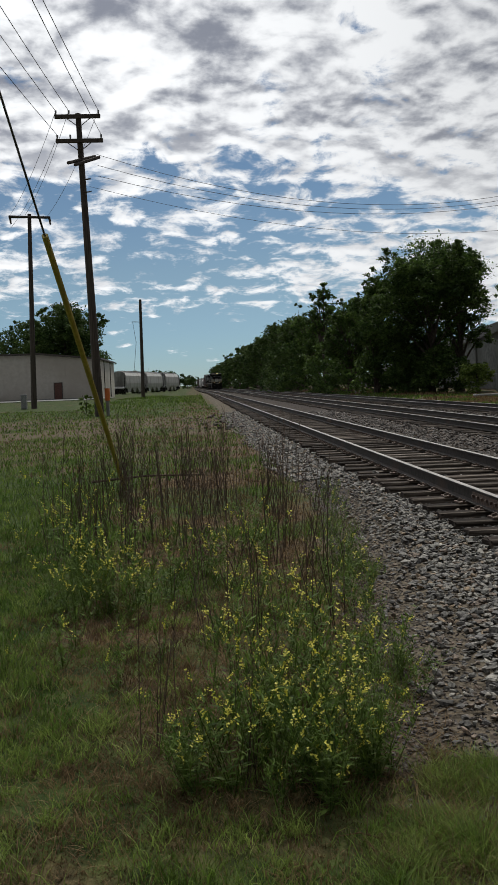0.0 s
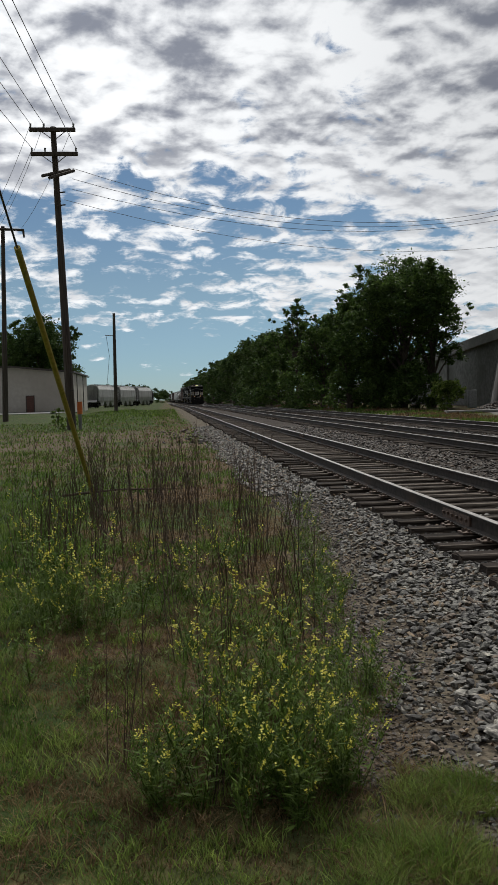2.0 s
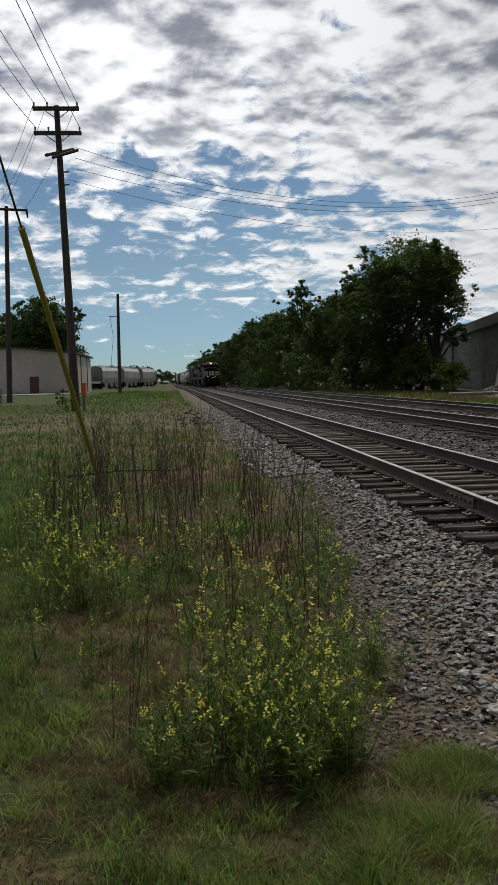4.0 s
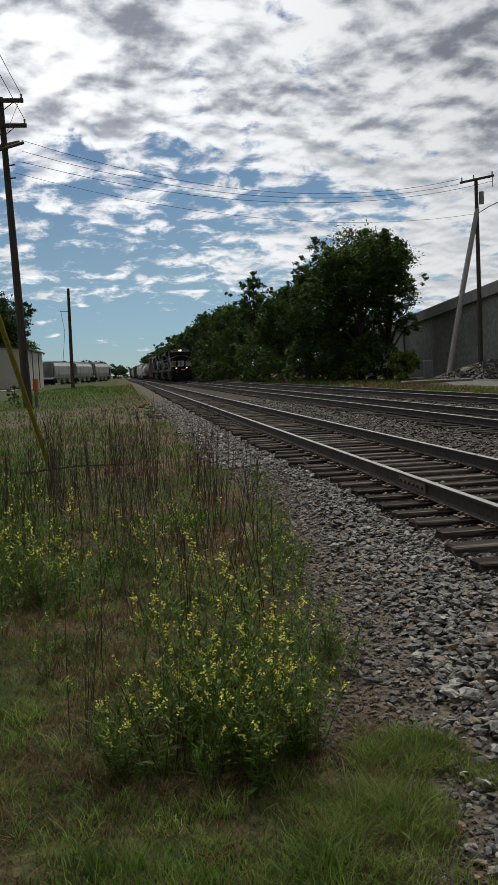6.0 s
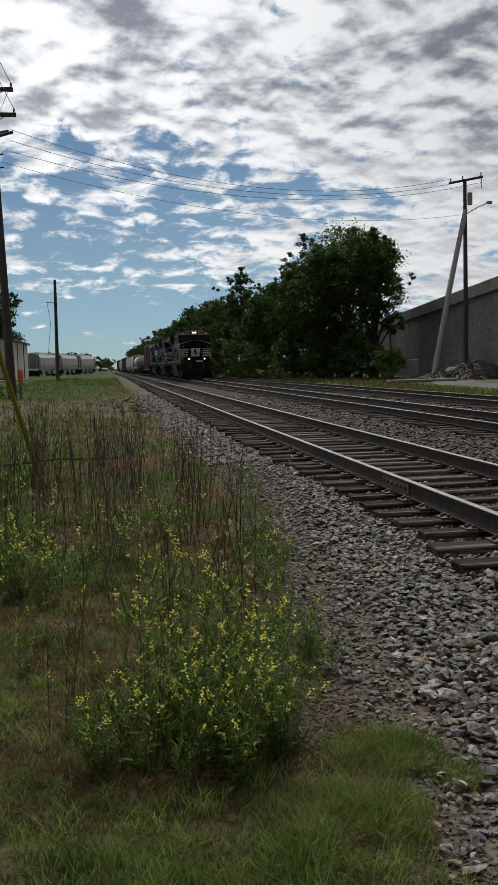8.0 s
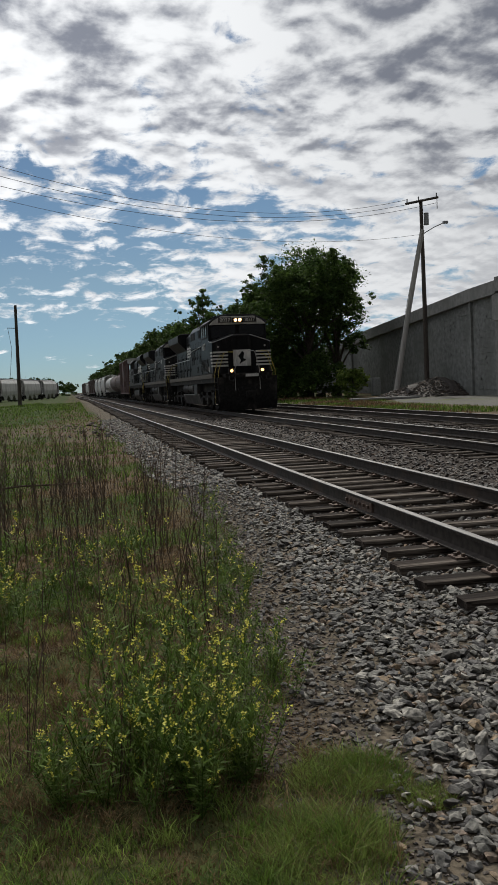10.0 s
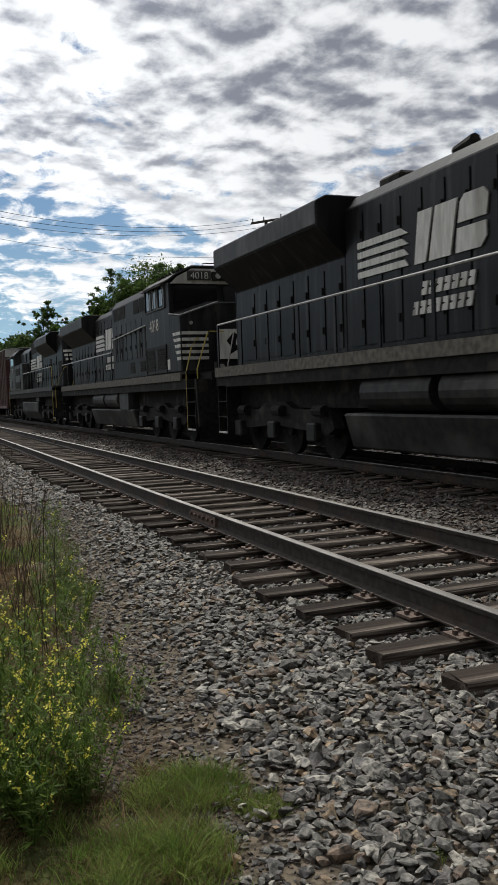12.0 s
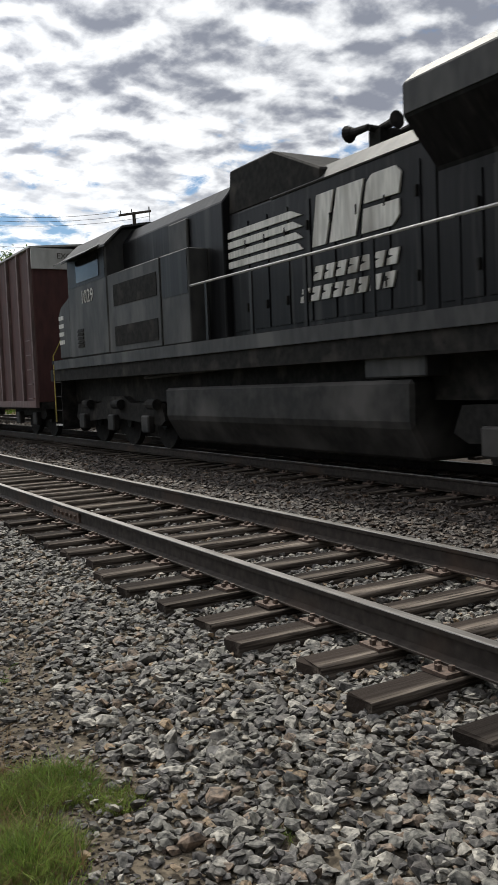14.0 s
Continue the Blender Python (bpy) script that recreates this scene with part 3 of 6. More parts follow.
def coupler(parent, y, d):
    bm = boxes((-0.12, 0.12, min(y, y + d * 0.75), max(y, y + d * 0.75), 0.78, 1.0), (-0.22, 0.22, min(y + d * 0.5, y + d * 0.85), max(y + d * 0.5, y + d * 0.85), 0.72, 1.04))
    part("coupler", bm, M_UNDER, parent, "", 0.02)


def loco_wide_nose(number, body, lead):
    """Six-axle wide-nosed diesel, nose at local y = 0, tail at 20.6."""
    lo = thing("locomotive", pose(0, 0, 0), "black diesel locomotive with white nose stripes, lamps lit" if lead else "dirty grey-black diesel locomotive with striped nose, trailing", "locomotive", "locomotives of the train")
    wheels = []
    part("frame_sill", box(-1.5, 1.5, -0.35, 19.5, 1.5, 1.78), M_UNDER, lo)
    for s in (-1, 1):
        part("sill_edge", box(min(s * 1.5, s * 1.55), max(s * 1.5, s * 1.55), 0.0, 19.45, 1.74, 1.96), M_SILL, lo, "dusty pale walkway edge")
    part("walkway", box(-1.5, 1.5, -0.4, 19.5, 1.9, 1.975), M_UNDER, lo)
    # nose
    bm = bmesh.new()
    f = [(-1.5, 1.98), (1.5, 1.98), (1.5, 3.5), (0.42, 3.86), (-0.42, 3.86), (-1.5, 3.5)]
    b = [(-1.52, 1.98), (1.52, 1.98), (1.52, 3.62), (0.42, 3.98), (-0.42, 3.98), (-1.52, 3.62)]
    F, B = [bm.verts.new((x, 0.0 if abs(x) > 1 else -0.06, z)) for x, z in f], [bm.verts.new((x, 0.95, z)) for x, z in b]
    bm.faces.new(F), bm.faces.new(B)
    for i in range(6):
        bm.faces.new((F[i], F[(i + 1) % 6], B[(i + 1) % 6], B[i]))
    bmesh.ops.recalc_face_normals(bm, faces=bm.faces[:])
    nose = part("nose", bm, body, lo, "", 0.03)
    zs = [2.3 + 0.17 * k for k in range(5)]
    for s in (-1, 1):
        stripes(nose, min(s * 0.72, s * 1.48), max(s * 0.72, s * 1.48), -0.048, -1, zs)
        for k, z in enumerate(zs):
            part("white_stripe", prism([(0.0, z), (0.3 + 0.085 * k, z), (0.34 + 0.085 * k, z + 0.085), (0.0, z + 0.085)], "x", min(s * 1.5, s * 1.522), max(s * 1.5, s * 1.522)), M_WHITE, nose)
        # Pale tube added as the highlight along the nose's top edge.
        part("nose_edge", tube([(s * 1.53, 0.93, 3.63), (s * 1.51, -0.01, 3.51), (s * 0.43, -0.075, 3.875)], 0.017, 6), M_STEELRAIL, nose, "pale tube, painted highlight along the nose edge")
        part("corner_lamp", tube([(s * 1.2, -0.06, 3.3), (s * 1.2, -0.02, 3.3)], 0.05, 10), M_STEELRAIL, nose)
    part("emblem_panel", box(-0.45, 0.45, -0.075, -0.06, 2.3, 3.12), M_WHITE, nose, "white panel on the nose door")
    part("emblem_mark", prism([(-0.16, 2.38), (-0.06, 2.6), (-0.2, 2.8), (0.02, 3.05), (0.12, 2.95), (0.06, 2.7), (0.22, 2.6), (0.02, 2.5)], "y", -0.082, -0.075), M_LOCO, nose, "dark plain emblem shape")
    part("door_line", box(-0.5, -0.47, -0.08, -0.05, 1.99, 3.6), M_UNDER, nose)
    part("door_line", box(0.47, 0.5, -0.08, -0.05, 1.99, 3.6), M_UNDER, nose)
    # cab
    prof = [(-1.52, 1.98), (1.52, 1.98), (1.52, 4.5), (1.3, 4.68), (0.85, 4.9), (-0.85, 4.9), (-1.3, 4.68), (-1.52, 4.5)]
    cab = part("cab", prism(prof, "y", 0.9, 3.5), body, lo, "", 0.03)
    part("roof_edge", prism([(-1.55, 4.54), (-1.31, 4.71), (-0.86, 4.92), (0.86, 4.92), (1.31, 4.71), (1.55, 4.54), (1.57, 4.57), (1.33, 4.75), (0.87, 4.97), (-0.87, 4.97), (-1.33, 4.75), (-1.57, 4.57)], "y", 0.78, 3.6), M_CABGREY, cab, "pale grey roof edge")
    for s in (-1, 1):
        part("windscreen", prism([(s * 0.1, 3.95), (s * 1.38, 3.78), (s * 1.4, 4.34), (s * 1.3, 4.42), (s * 0.1, 4.42)], "y", 0.87, 0.9), M_GLASS_D, cab, "dark windscreen pane")
        for a, c in ((1.32, 1.92), (2.05, 2.62), (2.75, 3.35)):
            w = part("cab_window", box(min(s * 1.52, s * 1.535), max(s * 1.52, s * 1.535), a, c, 3.92, 4.48), M_GLASS_D, cab, "dark cab side window")
            part("window_frame", boxes((min(s * 1.52, s * 1.56), max(s * 1.52, s * 1.56), a - 0.05, a, 3.88, 4.52), (min(s * 1.52, s * 1.56), max(s * 1.52, s * 1.56), c, c + 0.05, 3.88, 4.52), (min(s * 1.52, s * 1.56), max(s * 1.52, s * 1.56), a - 0.05, c + 0.05, 3.84, 3.88)), M_CABGREY, w)
        text_part("road_number", number, 0.5, M_WHITE, cab, pose(s * 1.53, 2.52, 3.4, 90, 0, 90 * s), "pale painted road number")
        louvres(cab, 1.52, s, 1.4, 2.3, 2.1, 2.75, 10)
        louvres(cab, 1.52, s, 2.55, 3.4, 2.1, 2.75, 10)
        part("data_plate", box(min(s * 1.52, s * 1.53), max(s * 1.52, s * 1.53), 0.98, 1.22, 2.08, 2.36), M_WHITE, cab)
        nb = part("number_board", box(min(s * 0.3, s * 1.0), max(s * 0.3, s * 1.0), 0.74, 0.8, 4.56, 4.82), M_TRIM, cab, "framed number board")
        part("board_face", box(min(s * 0.33, s * 0.97), max(s * 0.33, s * 0.97), 0.73, 0.745, 4.57, 4.77), M_CABGREY, nb)
        text_part("board_number", number, 0.27, M_WHITE, nb, pose(s * 0.65, 0.726, 4.67, 90, 0, 0), "pale board digits")
        # Pale bars added for window posts and sky showing through the cab.
        for a in (1.5, 2.2, 2.5, 2.95):
            part("window_sash", box(min(s * 1.535, s * 1.548), max(s * 1.535, s * 1.548), a, a + 0.05, 3.93, 4.46), M_STEELRAIL, cab, "pale bar for window post and sky seen through the cab")
        part("window_visor", prism([(s * 1.53, 4.5), (s * 1.68, 4.46), (s * 1.68, 4.48), (s * 1.53, 4.54)], "y", 1.25, 3.4), M_CABGREY, cab)
        part("louvre_frame", boxes((min(s * 1.52, s * 1.55), max(s * 1.52, s * 1.55), 1.32, 3.45, 2.78, 2.82), (min(s * 1.52, s * 1.55), max(s * 1.52, s * 1.55), 1.28, 1.32, 2.02, 2.82), (min(s * 1.52, s * 1.55), max(s * 1.52, s * 1.55), 3.45, 3.49, 2.02, 2.82)), body, cab)
    for k in range(7):
        for s in (-1, 1):
            part("roof_lug", box(s * 1.08 - 0.04, s * 1.08 + 0.04, 1.0 + 0.37 * k, 1.08 + 0.37 * k, 4.82, 4.93), M_UNDER, cab)
    part("roof_rail", tube([(-0.5, 0.85, 4.93), (-0.5, 0.85, 5.04), (0.4, 0.85, 5.04), (0.4, 0.85, 4.93)], 0.015, 6), M_UNDER, cab)
    part("brow", prism([(-1.48, 4.46), (1.48, 4.46), (1.28, 4.66), (0.85, 4.88), (-0.85, 4.88), (-1.28, 4.66)], "y", 0.79, 0.93), M_WHITE, cab, "pale brow above the windscreen")
    hl = part("headlight", box(-0.27, 0.27, 0.68, 0.8, 4.55, 4.79), M_UNDER, cab)
    for s in (-0.115, 0.115):
        part("lens", tube([(s, 0.64, 4.67), (s, 0.7, 4.67)], 0.08, 14), HL if lead else M_STEELRAIL, hl, "lit warm headlamp" if lead else "unlit headlamp")
    # low front
    for s in (-0.77, 0.77):
        d = part("ditch_light", box(s - 0.14, s + 0.14, -1.2, -1.0, 1.92, 2.18), M_UNDER, lo)
        part("lens", tube([(s, -1.23, 2.05), (s, -1.18, 2.05)], 0.075, 14), M_LAMP if lead else M_STEELRAIL, d, "lit ditch lamp" if lead else "unlit ditch lamp")
    part("anticlimber", box(-1.1, 1.1, -1.3, 0.05, 1.7, 1.92), M_UNDER, lo)
    part("centre_sill", box(-1.05, 1.05, -0.9, 19.4, 1.0, 1.5), M_UNDER, lo)
    part("front_plate", prism([(-1.5, 1.75), (1.5, 1.75), (1.45, 0.5), (-1.45, 0.5)], "y", -1.22, -1.1), M_UNDER, lo)
    part("sill_mark", box(-0.1, 0.55, -1.315, -1.3, 1.74, 1.88), M_WHITE, lo, "small white plate")
    bm = bmesh.new()
    for s in (-1, 1):
        vs = [bm.verts.new(p) for p in ((0, -1.85, 0.14), (s * 1.42, -1.2, 0.14), (s * 1.48, -1.12, 0.8), (0, -1.6, 0.8))]
        bm.faces.new(vs)
    bmesh.ops.solidify(bm, geom=bm.faces[:], thickness=0.03)
    part("plow", bm, M_UNDER, lo, "dark snow plow blade")
    for k, (a, z) in enumerate(((-0.5, 1.2), (-0.3, 1.25), (0.35, 1.22), (0.55, 1.2))):
        part("air_hose", tube([(a, -1.2, z), (a, -1.4, z - 0.1), (a + 0.03, -1.45, z - 0.45)], 0.028, 6), M_UNDER, lo)
    for s in (-1, 1):
        stairs(lo, -1.05, -0.4, s)
        stairs(lo, 18.85, 19.4, s)
        grab(lo, [(s * 1.49, -0.36, 0.45), (s * 1.49, -0.36, 1.95), (s * 1.3, -0.3, 2.62), (s * 1.12, -0.22, 2.85), (s * 1.0, -0.07, 2.88)])
        grab(lo, [(s * 1.43, -1.14, 0.95), (s * 1.43, -1.14, 2.02), (s * 1.12, -1.14, 2.93), (s * 1.05, -1.12, 2.98), (s * 0.62, -1.0, 2.98)])
        grab(lo, [(s * 0.62, -1.24, 1.1), (s * 0.62, -1.24, 2.1), (s * 0.42, -1.24, 2.95), (s * 0.36, -1.2, 3.0), (s * 0.1, -1.2, 3.0)], M_STEELRAIL)
        part("jumper_cable", tube([(s * 0.9, -1.25, 1.85), (s * 0.95, -1.4, 1.6), (s * 0.75, -1.4, 1.55), (s * 0.6, -1.3, 1.8)], 0.03, 6), M_TANKG, lo)
    # equipment cabinet, hood, radiator section, end hood
    cabn = part("equipment_cabinet", prism([(-1.4, 1.98), (1.4, 1.98), (1.4, 4.5), (1.2, 4.76), (0.8, 4.92), (-0.8, 4.92), (-1.2, 4.76), (-1.4, 4.5)], "y", 3.5, 8.65), body, lo, "", 0.02)
    for s in (-1, 1):
        for a, c in ((4.0, 4.62), (4.75, 5.4), (6.6, 8.3)):
            part("air_opening", box(min(s * 1.4, s * 1.412), max(s * 1.4, s * 1.412), a, c, 4.04, 4.46), M_UNDER, cabn, "dark air opening")
        louvres(cabn, 1.4, s, 4.1, 4.7, 2.15, 2.5, 5)
        louvres(cabn, 1.4, s, 5.5, 6.1, 2.15, 2.5, 5)
    hood_doors(cabn, 1.4, 3.7, 8.5, 2.6, 3.85, 7, body)
    for s in (-1, 1):
        for a in (3.9, 4.6, 6.9, 7.4, 8.0):
            part("door_gap", box(min(s * 1.42, s * 1.428), max(s * 1.42, s * 1.428), a, a + 0.13, 2.62, 3.55), M_UNDER, cabn, "dark gap between access doors")
    hood = part("engine_hood", prism([(-0.95, 1.98), (0.95, 1.98), (0.95, 4.55), (0.72, 4.8), (-0.72, 4.8), (-0.95, 4.55)], "y", 8.65, 13.8), body, lo, "", 0.02)
    hood_doors(hood, 0.95, 8.75, 13.7, 2.1, 4.4, 8, body)
    for s in (-1, 1):
        emblem(hood, 0.975, s, 10.0 if lead else 10.3, 2.95, 1.0, 1.3)
    part("exhaust_stack", box(-0.4, 0.4, 12.75, 13.5, 4.72, 5.08), M_UNDER, hood, "", 0.05)
    rad = part("radiator_section", prism([(-0.95, 1.98), (0.95, 1.98), (0.95, 3.75), (1.5, 4.3), (1.5, 4.74), (1.3, 4.84), (-1.3, 4.84), (-1.5, 4.74), (-1.5, 4.3), (-0.95, 3.75)], "y", 13.8, 19.4), body, lo, "", 0.02)
    for s in (-1, 1):
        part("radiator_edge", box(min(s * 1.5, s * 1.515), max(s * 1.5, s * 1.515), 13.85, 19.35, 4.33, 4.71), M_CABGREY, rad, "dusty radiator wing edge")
    hood_doors(rad, 0.95, 13.9, 18.9, 2.1, 3.6, 7, body)
    part("radiator_grille", box(-1.2, 1.2, 14.2, 19.0, 4.84, 4.87), M_UNDER, rad)
    endh = part("end_hood", prism([(-0.95, 1.98), (0.95, 1.98), (0.95, 4.3), (0.7, 4.6), (-0.7, 4.6), (-0.95, 4.3)], "y", 19.4, 19.47), body, lo, "", 0.02)
    hn = part("air_horn", tube([(-0.35, 11.2, 4.8), (-0.35, 11.2, 4.96), (-0.35, 10.7, 5.0)], 0.05, 8, r1=0.11), M_UNDER, lo)
    for s in (-1, 1):
        handrail(lo, 8.7, 19.35, s)
        part("cab_handrail", tube([(s * 1.47, 8.7, 2.98), (s * 1.46, 8.5, 3.4), (s * 1.46, 3.7, 3.55)], 0.02, 6), M_STEELRAIL, lo)
    # below the frame
    tank = part("fuel_tank", prism([(-1.4, 0.92), (-1.22, 0.3), (1.22, 0.3), (1.4, 0.92)], "y", 6.1, 13.2), M_TANKG, lo, "grimy fuel tank", 0.04)
    for s in (-1, 1):
        for a in (8.1, 10.4):
            part("air_reservoir", tube([(s * 1.17, a, 1.27), (s * 1.17, a + 0.06, 1.27), (s * 1.17, a + 1.99, 1.27), (s * 1.17, a + 2.05, 1.27)], 0.31, 18), M_TANKG, lo, "grimy air reservoir")
        part("equipment_box", box(min(s * 0.9, s * 1.42), max(s * 0.9, s * 1.42), 6.6, 7.9, 0.9, 1.5), M_CABGREY, lo, "dusty grey equipment box", 0.02)
    truck(lo, 3.3, (-1.95, 0.0, 1.95), wheels)
    truck(lo, 16.6, (-1.95, 0.0, 1.95), wheels)
    coupler(lo, -1.2, -1)
    coupler(lo, 19.5, 1)
    return lo, wheels


def loco_reversed():
    """Six-axle diesel running hood first; hood end at local y = 1.2, cab end at 20.4."""
    lo = thing("locomotive", pose(0, 0, 0), "black diesel locomotive running long hood first, white stripes", "locomotive", "locomotives of the train")
    body, wheels = M_LOCO, []
    part("frame_sill", box(-1.5, 1.5, 0.5, 21.4, 1.55, 1.85), M_UNDER, lo)
    for s in (-1, 1):
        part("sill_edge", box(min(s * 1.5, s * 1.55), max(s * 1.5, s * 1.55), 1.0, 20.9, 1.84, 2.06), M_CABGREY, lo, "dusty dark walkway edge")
    part("walkway", box(-1.52, 1.52, 0.45, 21.2, 1.98, 2.07), M_UNDER, lo)
    bm = bmesh.new()
    plan = [(-0.98, 2.76), (-0.98, 1.02), (-0.74, 0.75), (0.74, 0.75), (0.98, 1.02), (0.98, 2.76)]
    rings = [[bm.verts.new((x * k, max(y, y + d), z)) for x, y in plan] for z, k, d in ((2.07, 1, 0), (4.68, 1, 0), (4.9, 0.84, 0.03), (4.98, 0.66, 0.1))]
    for lo_, hi_ in zip(rings, rings[1:]):
        for i in range(6):
            bm.faces.new((lo_[i], lo_[(i + 1) % 6], hi_[(i + 1) % 6], hi_[i]))
    bm.faces.new(rings[0]), bm.faces.new(rings[-1])
    bmesh.ops.recalc_face_normals(bm, faces=bm.faces[:])
    endh = part("end_hood", bm, body, lo, "", 0.03)
    endh.matrix_basis = pose(0, -0.25, 0)
    for k in range(5):
        z = 2.92 + 0.21 * k
        stripes(endh, -0.74 + 0.05 * (4 - k), 0.12, 0.742, -1, [z], 0.12)
        if k > 1:
            part("white_stripe", prism([(-0.745, 0.742), (-0.85 - 0.045 * (k - 2), 0.862 + 0.05 * (k - 2)), (-0.85 - 0.045 * (k - 2), 0.9 + 0.05 * (k - 2)), (-0.735, 0.77)], "z", z, z + 0.12), M_WHITE, endh)
    part("end_door", box(0.22, 0.58, 0.735, 0.76, 2.12, 3.9), M_UNDER, endh, "dark narrow end door")
    part("door_frame", boxes((0.155, 0.19, 0.732, 0.76, 2.85, 3.92), (0.61, 0.645, 0.732, 0.76, 2.85, 3.92), (0.155, 0.645, 0.732, 0.76, 3.925, 3.96)), M_WHITE, endh, "worn white door frame")
    for s in (-1, 1):
        part("dark_opening", box(min(s * 0.98, s * 0.988), max(s * 0.98, s * 0.988), 1.15, 2.35, 2.12, 3.35), M_UNDER, endh, "dark open grille")
    text_part("road_number", "1029", 0.4, M_WHITE, endh, pose(-0.38, 0.738, 4.28, 90, 0, 0) @ Matrix.Diagonal((1.15, 1, 1, 1)), "pale painted road number")
    for s in (0.32, 0.52):
        part("lens", tube([(s, 0.71, 4.24), (s, 0.76, 4.24)], 0.075, 14), M_STEELRAIL, endh, "unlit headlamp")
    louvres(endh, 0.98, -1, 1.1, 2.0, 4.15, 4.55, 6)
    louvres(endh, 0.98, 1, 1.1, 2.0, 4.15, 4.55, 6)
    part("roof_rail", tube([(-0.45, 1.1, 4.94), (-0.45, 1.1, 5.1), (0.3, 1.1, 5.1), (0.3, 1.1, 4.94)], 0.02, 6), M_UNDER, endh)
    rad = part("radiator_section", prism([(-0.98, 2.07), (0.98, 2.07), (0.98, 3.8), (1.5, 4.36), (1.5, 4.74), (1.25, 4.95), (-1.25, 4.95), (-1.5, 4.74), (-1.5, 4.36), (-0.98, 3.8)], "y", 2.5, 7.15), body, lo, "", 0.03)
    for s in (-1, 1):
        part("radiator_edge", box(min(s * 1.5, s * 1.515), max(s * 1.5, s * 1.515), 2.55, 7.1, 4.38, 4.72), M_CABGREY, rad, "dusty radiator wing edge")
    hood_doors(rad, 0.98, 2.6, 7.1, 2.2, 3.65, 6, body)
    for s in (-1, 1):
        part("dark_opening", box(min(s * 1.0, s * 1.006), max(s * 1.0, s * 1.006), 4.15, 4.75, 2.22, 3.6), M_UNDER, rad, "dark open doorway")
    hood = part("engine_hood", prism([(-0.98, 2.07), (0.98, 2.07), (0.98, 4.2), (0.75, 4.45), (-0.75, 4.45), (-0.98, 4.2)], "y", 7.15, 12.4), body, lo, "", 0.02)
    hood_doors(hood, 0.98, 7.4, 12.3, 2.2, 4.0, 8, body)
    for s in (-1, 1):
        # Paler strip on the hood shoulder carries sky light in its colour.
        part("roof_edge", prism([(s * 0.985, 4.2), (s * 0.755, 4.46), (s * 0.755, 4.48), (s * 1.0, 4.22)], "y", 7.35, 11.0), M_CABGREY, hood, "paler hood edge strip, sky light put into its colour")
        emblem(hood, 1.003, s, 7.75, 2.98, 1.42)
    brake = part("blower_housing", prism([(9.6, 4.4), (10.9, 4.95), (12.3, 4.95), (12.4, 4.2), (9.6, 4.2)], "x", -0.98, 0.98), M_UNDER, lo, "", 0.03)
    sec = part("equipment_section", prism([(-1.1, 2.07), (1.1, 2.07), (1.1, 4.45), (0.85, 4.75), (-0.85, 4.75), (-1.1, 4.45)], "y", 12.4, 17.0), M_LOCO, lo, "", 0.02)
    for s in (-1, 1):
        cabn = part("side_cabinet", box(min(s * 1.1, s * 1.5), max(s * 1.1, s * 1.5), 13.0, 17.0, 2.07, 3.75), M_CABGREY, lo, "grey side cabinet", 0.02)
        part("dark_panel", box(min(s * 1.5, s * 1.508), max(s * 1.5, s * 1.508), 13.05, 14.15, 2.95, 3.72), M_LOCO, cabn, "black upper panel")
        part("pale_panel", box(min(s * 1.1, s * 1.16), max(s * 1.1, s * 1.16), 13.7, 14.5, 3.85, 4.4), M_CABGREY, lo, "grey framed panel", 0.02)
        for a, b in ((14.4, 16.65),):
            for z0, z1 in ((2.2, 2.62), (3.05, 3.5)):
                part("grille", box(min(s * 1.5, s * 1.512), max(s * 1.5, s * 1.512), a, b, z0, z1), M_UNDER, cabn, "dark intake grille")
        part("cabinet_seam", box(min(s * 1.5, s * 1.515), max(s * 1.5, s * 1.515), 14.2, 14.25, 2.07, 3.75), M_UNDER, cabn)
    prof = [(-1.52, 2.07), (1.52, 2.07), (1.52, 4.4), (1.1, 4.76), (0.5, 4.86), (-0.5, 4.86), (-1.1, 4.76), (-1.52, 4.4)]
    cab = part("cab", prism(prof, "y", 17.0, 19.6), M_CABGREY, lo, "", 0.03)
    part("cab_roof", prism([(-1.56, 4.37), (-1.12, 4.78), (-0.5, 4.89), (0.5, 4.89), (1.12, 4.78), (1.56, 4.37), (1.56, 4.42), (1.12, 4.83), (0.5, 4.94), (-0.5, 4.94), (-1.12, 4.83), (-1.56, 4.42)], "y", 16.9, 19.9), M_CABGREY, cab)
    part("cab_nose", prism([(19.6, 2.07), (20.5, 2.07), (20.5, 3.2), (20.3, 3.4), (19.6, 3.6)], "x", -1.5, 1.5), M_CABGREY, lo, "", 0.05)
    for s in (-1, 1):
        part("upper_panel", box(min(s * 1.52, s * 1.53), max(s * 1.52, s * 1.53), 17.05, 19.5, 3.72, 4.38), M_LOCO, cab)
        w = part("cab_window", box(min(s * 1.53, s * 1.545), max(s * 1.53, s * 1.545), 17.4, 18.9, 3.8, 4.3), M_GLASS_D, cab, "dark cab side window")
        part("sun_shade", prism([(s * 1.5, 4.45), (s * 1.85, 4.28), (s * 1.85, 4.3), (s * 1.5, 4.48)], "y", 17.3, 19.6), M_CABGREY, cab, "pale sun shade")
        text_part("road_number", "1029", 0.42, M_WHITE, cab, pose(s * 1.53, 18.25, 3.43, 90, 0, 90 * s), "pale painted road number")
        louvres(cab, 1.52, s, 18.6, 19.0, 2.3, 2.75, 5)
        side_stripes(cab, s * 1.5, s, 20.1, 20.48, [2.45 + 0.2 * k for k in range(4)], 0.1)
        stairs(lo, 0.55, 1.15, s)
        stairs(lo, 20.6, 21.1, s)
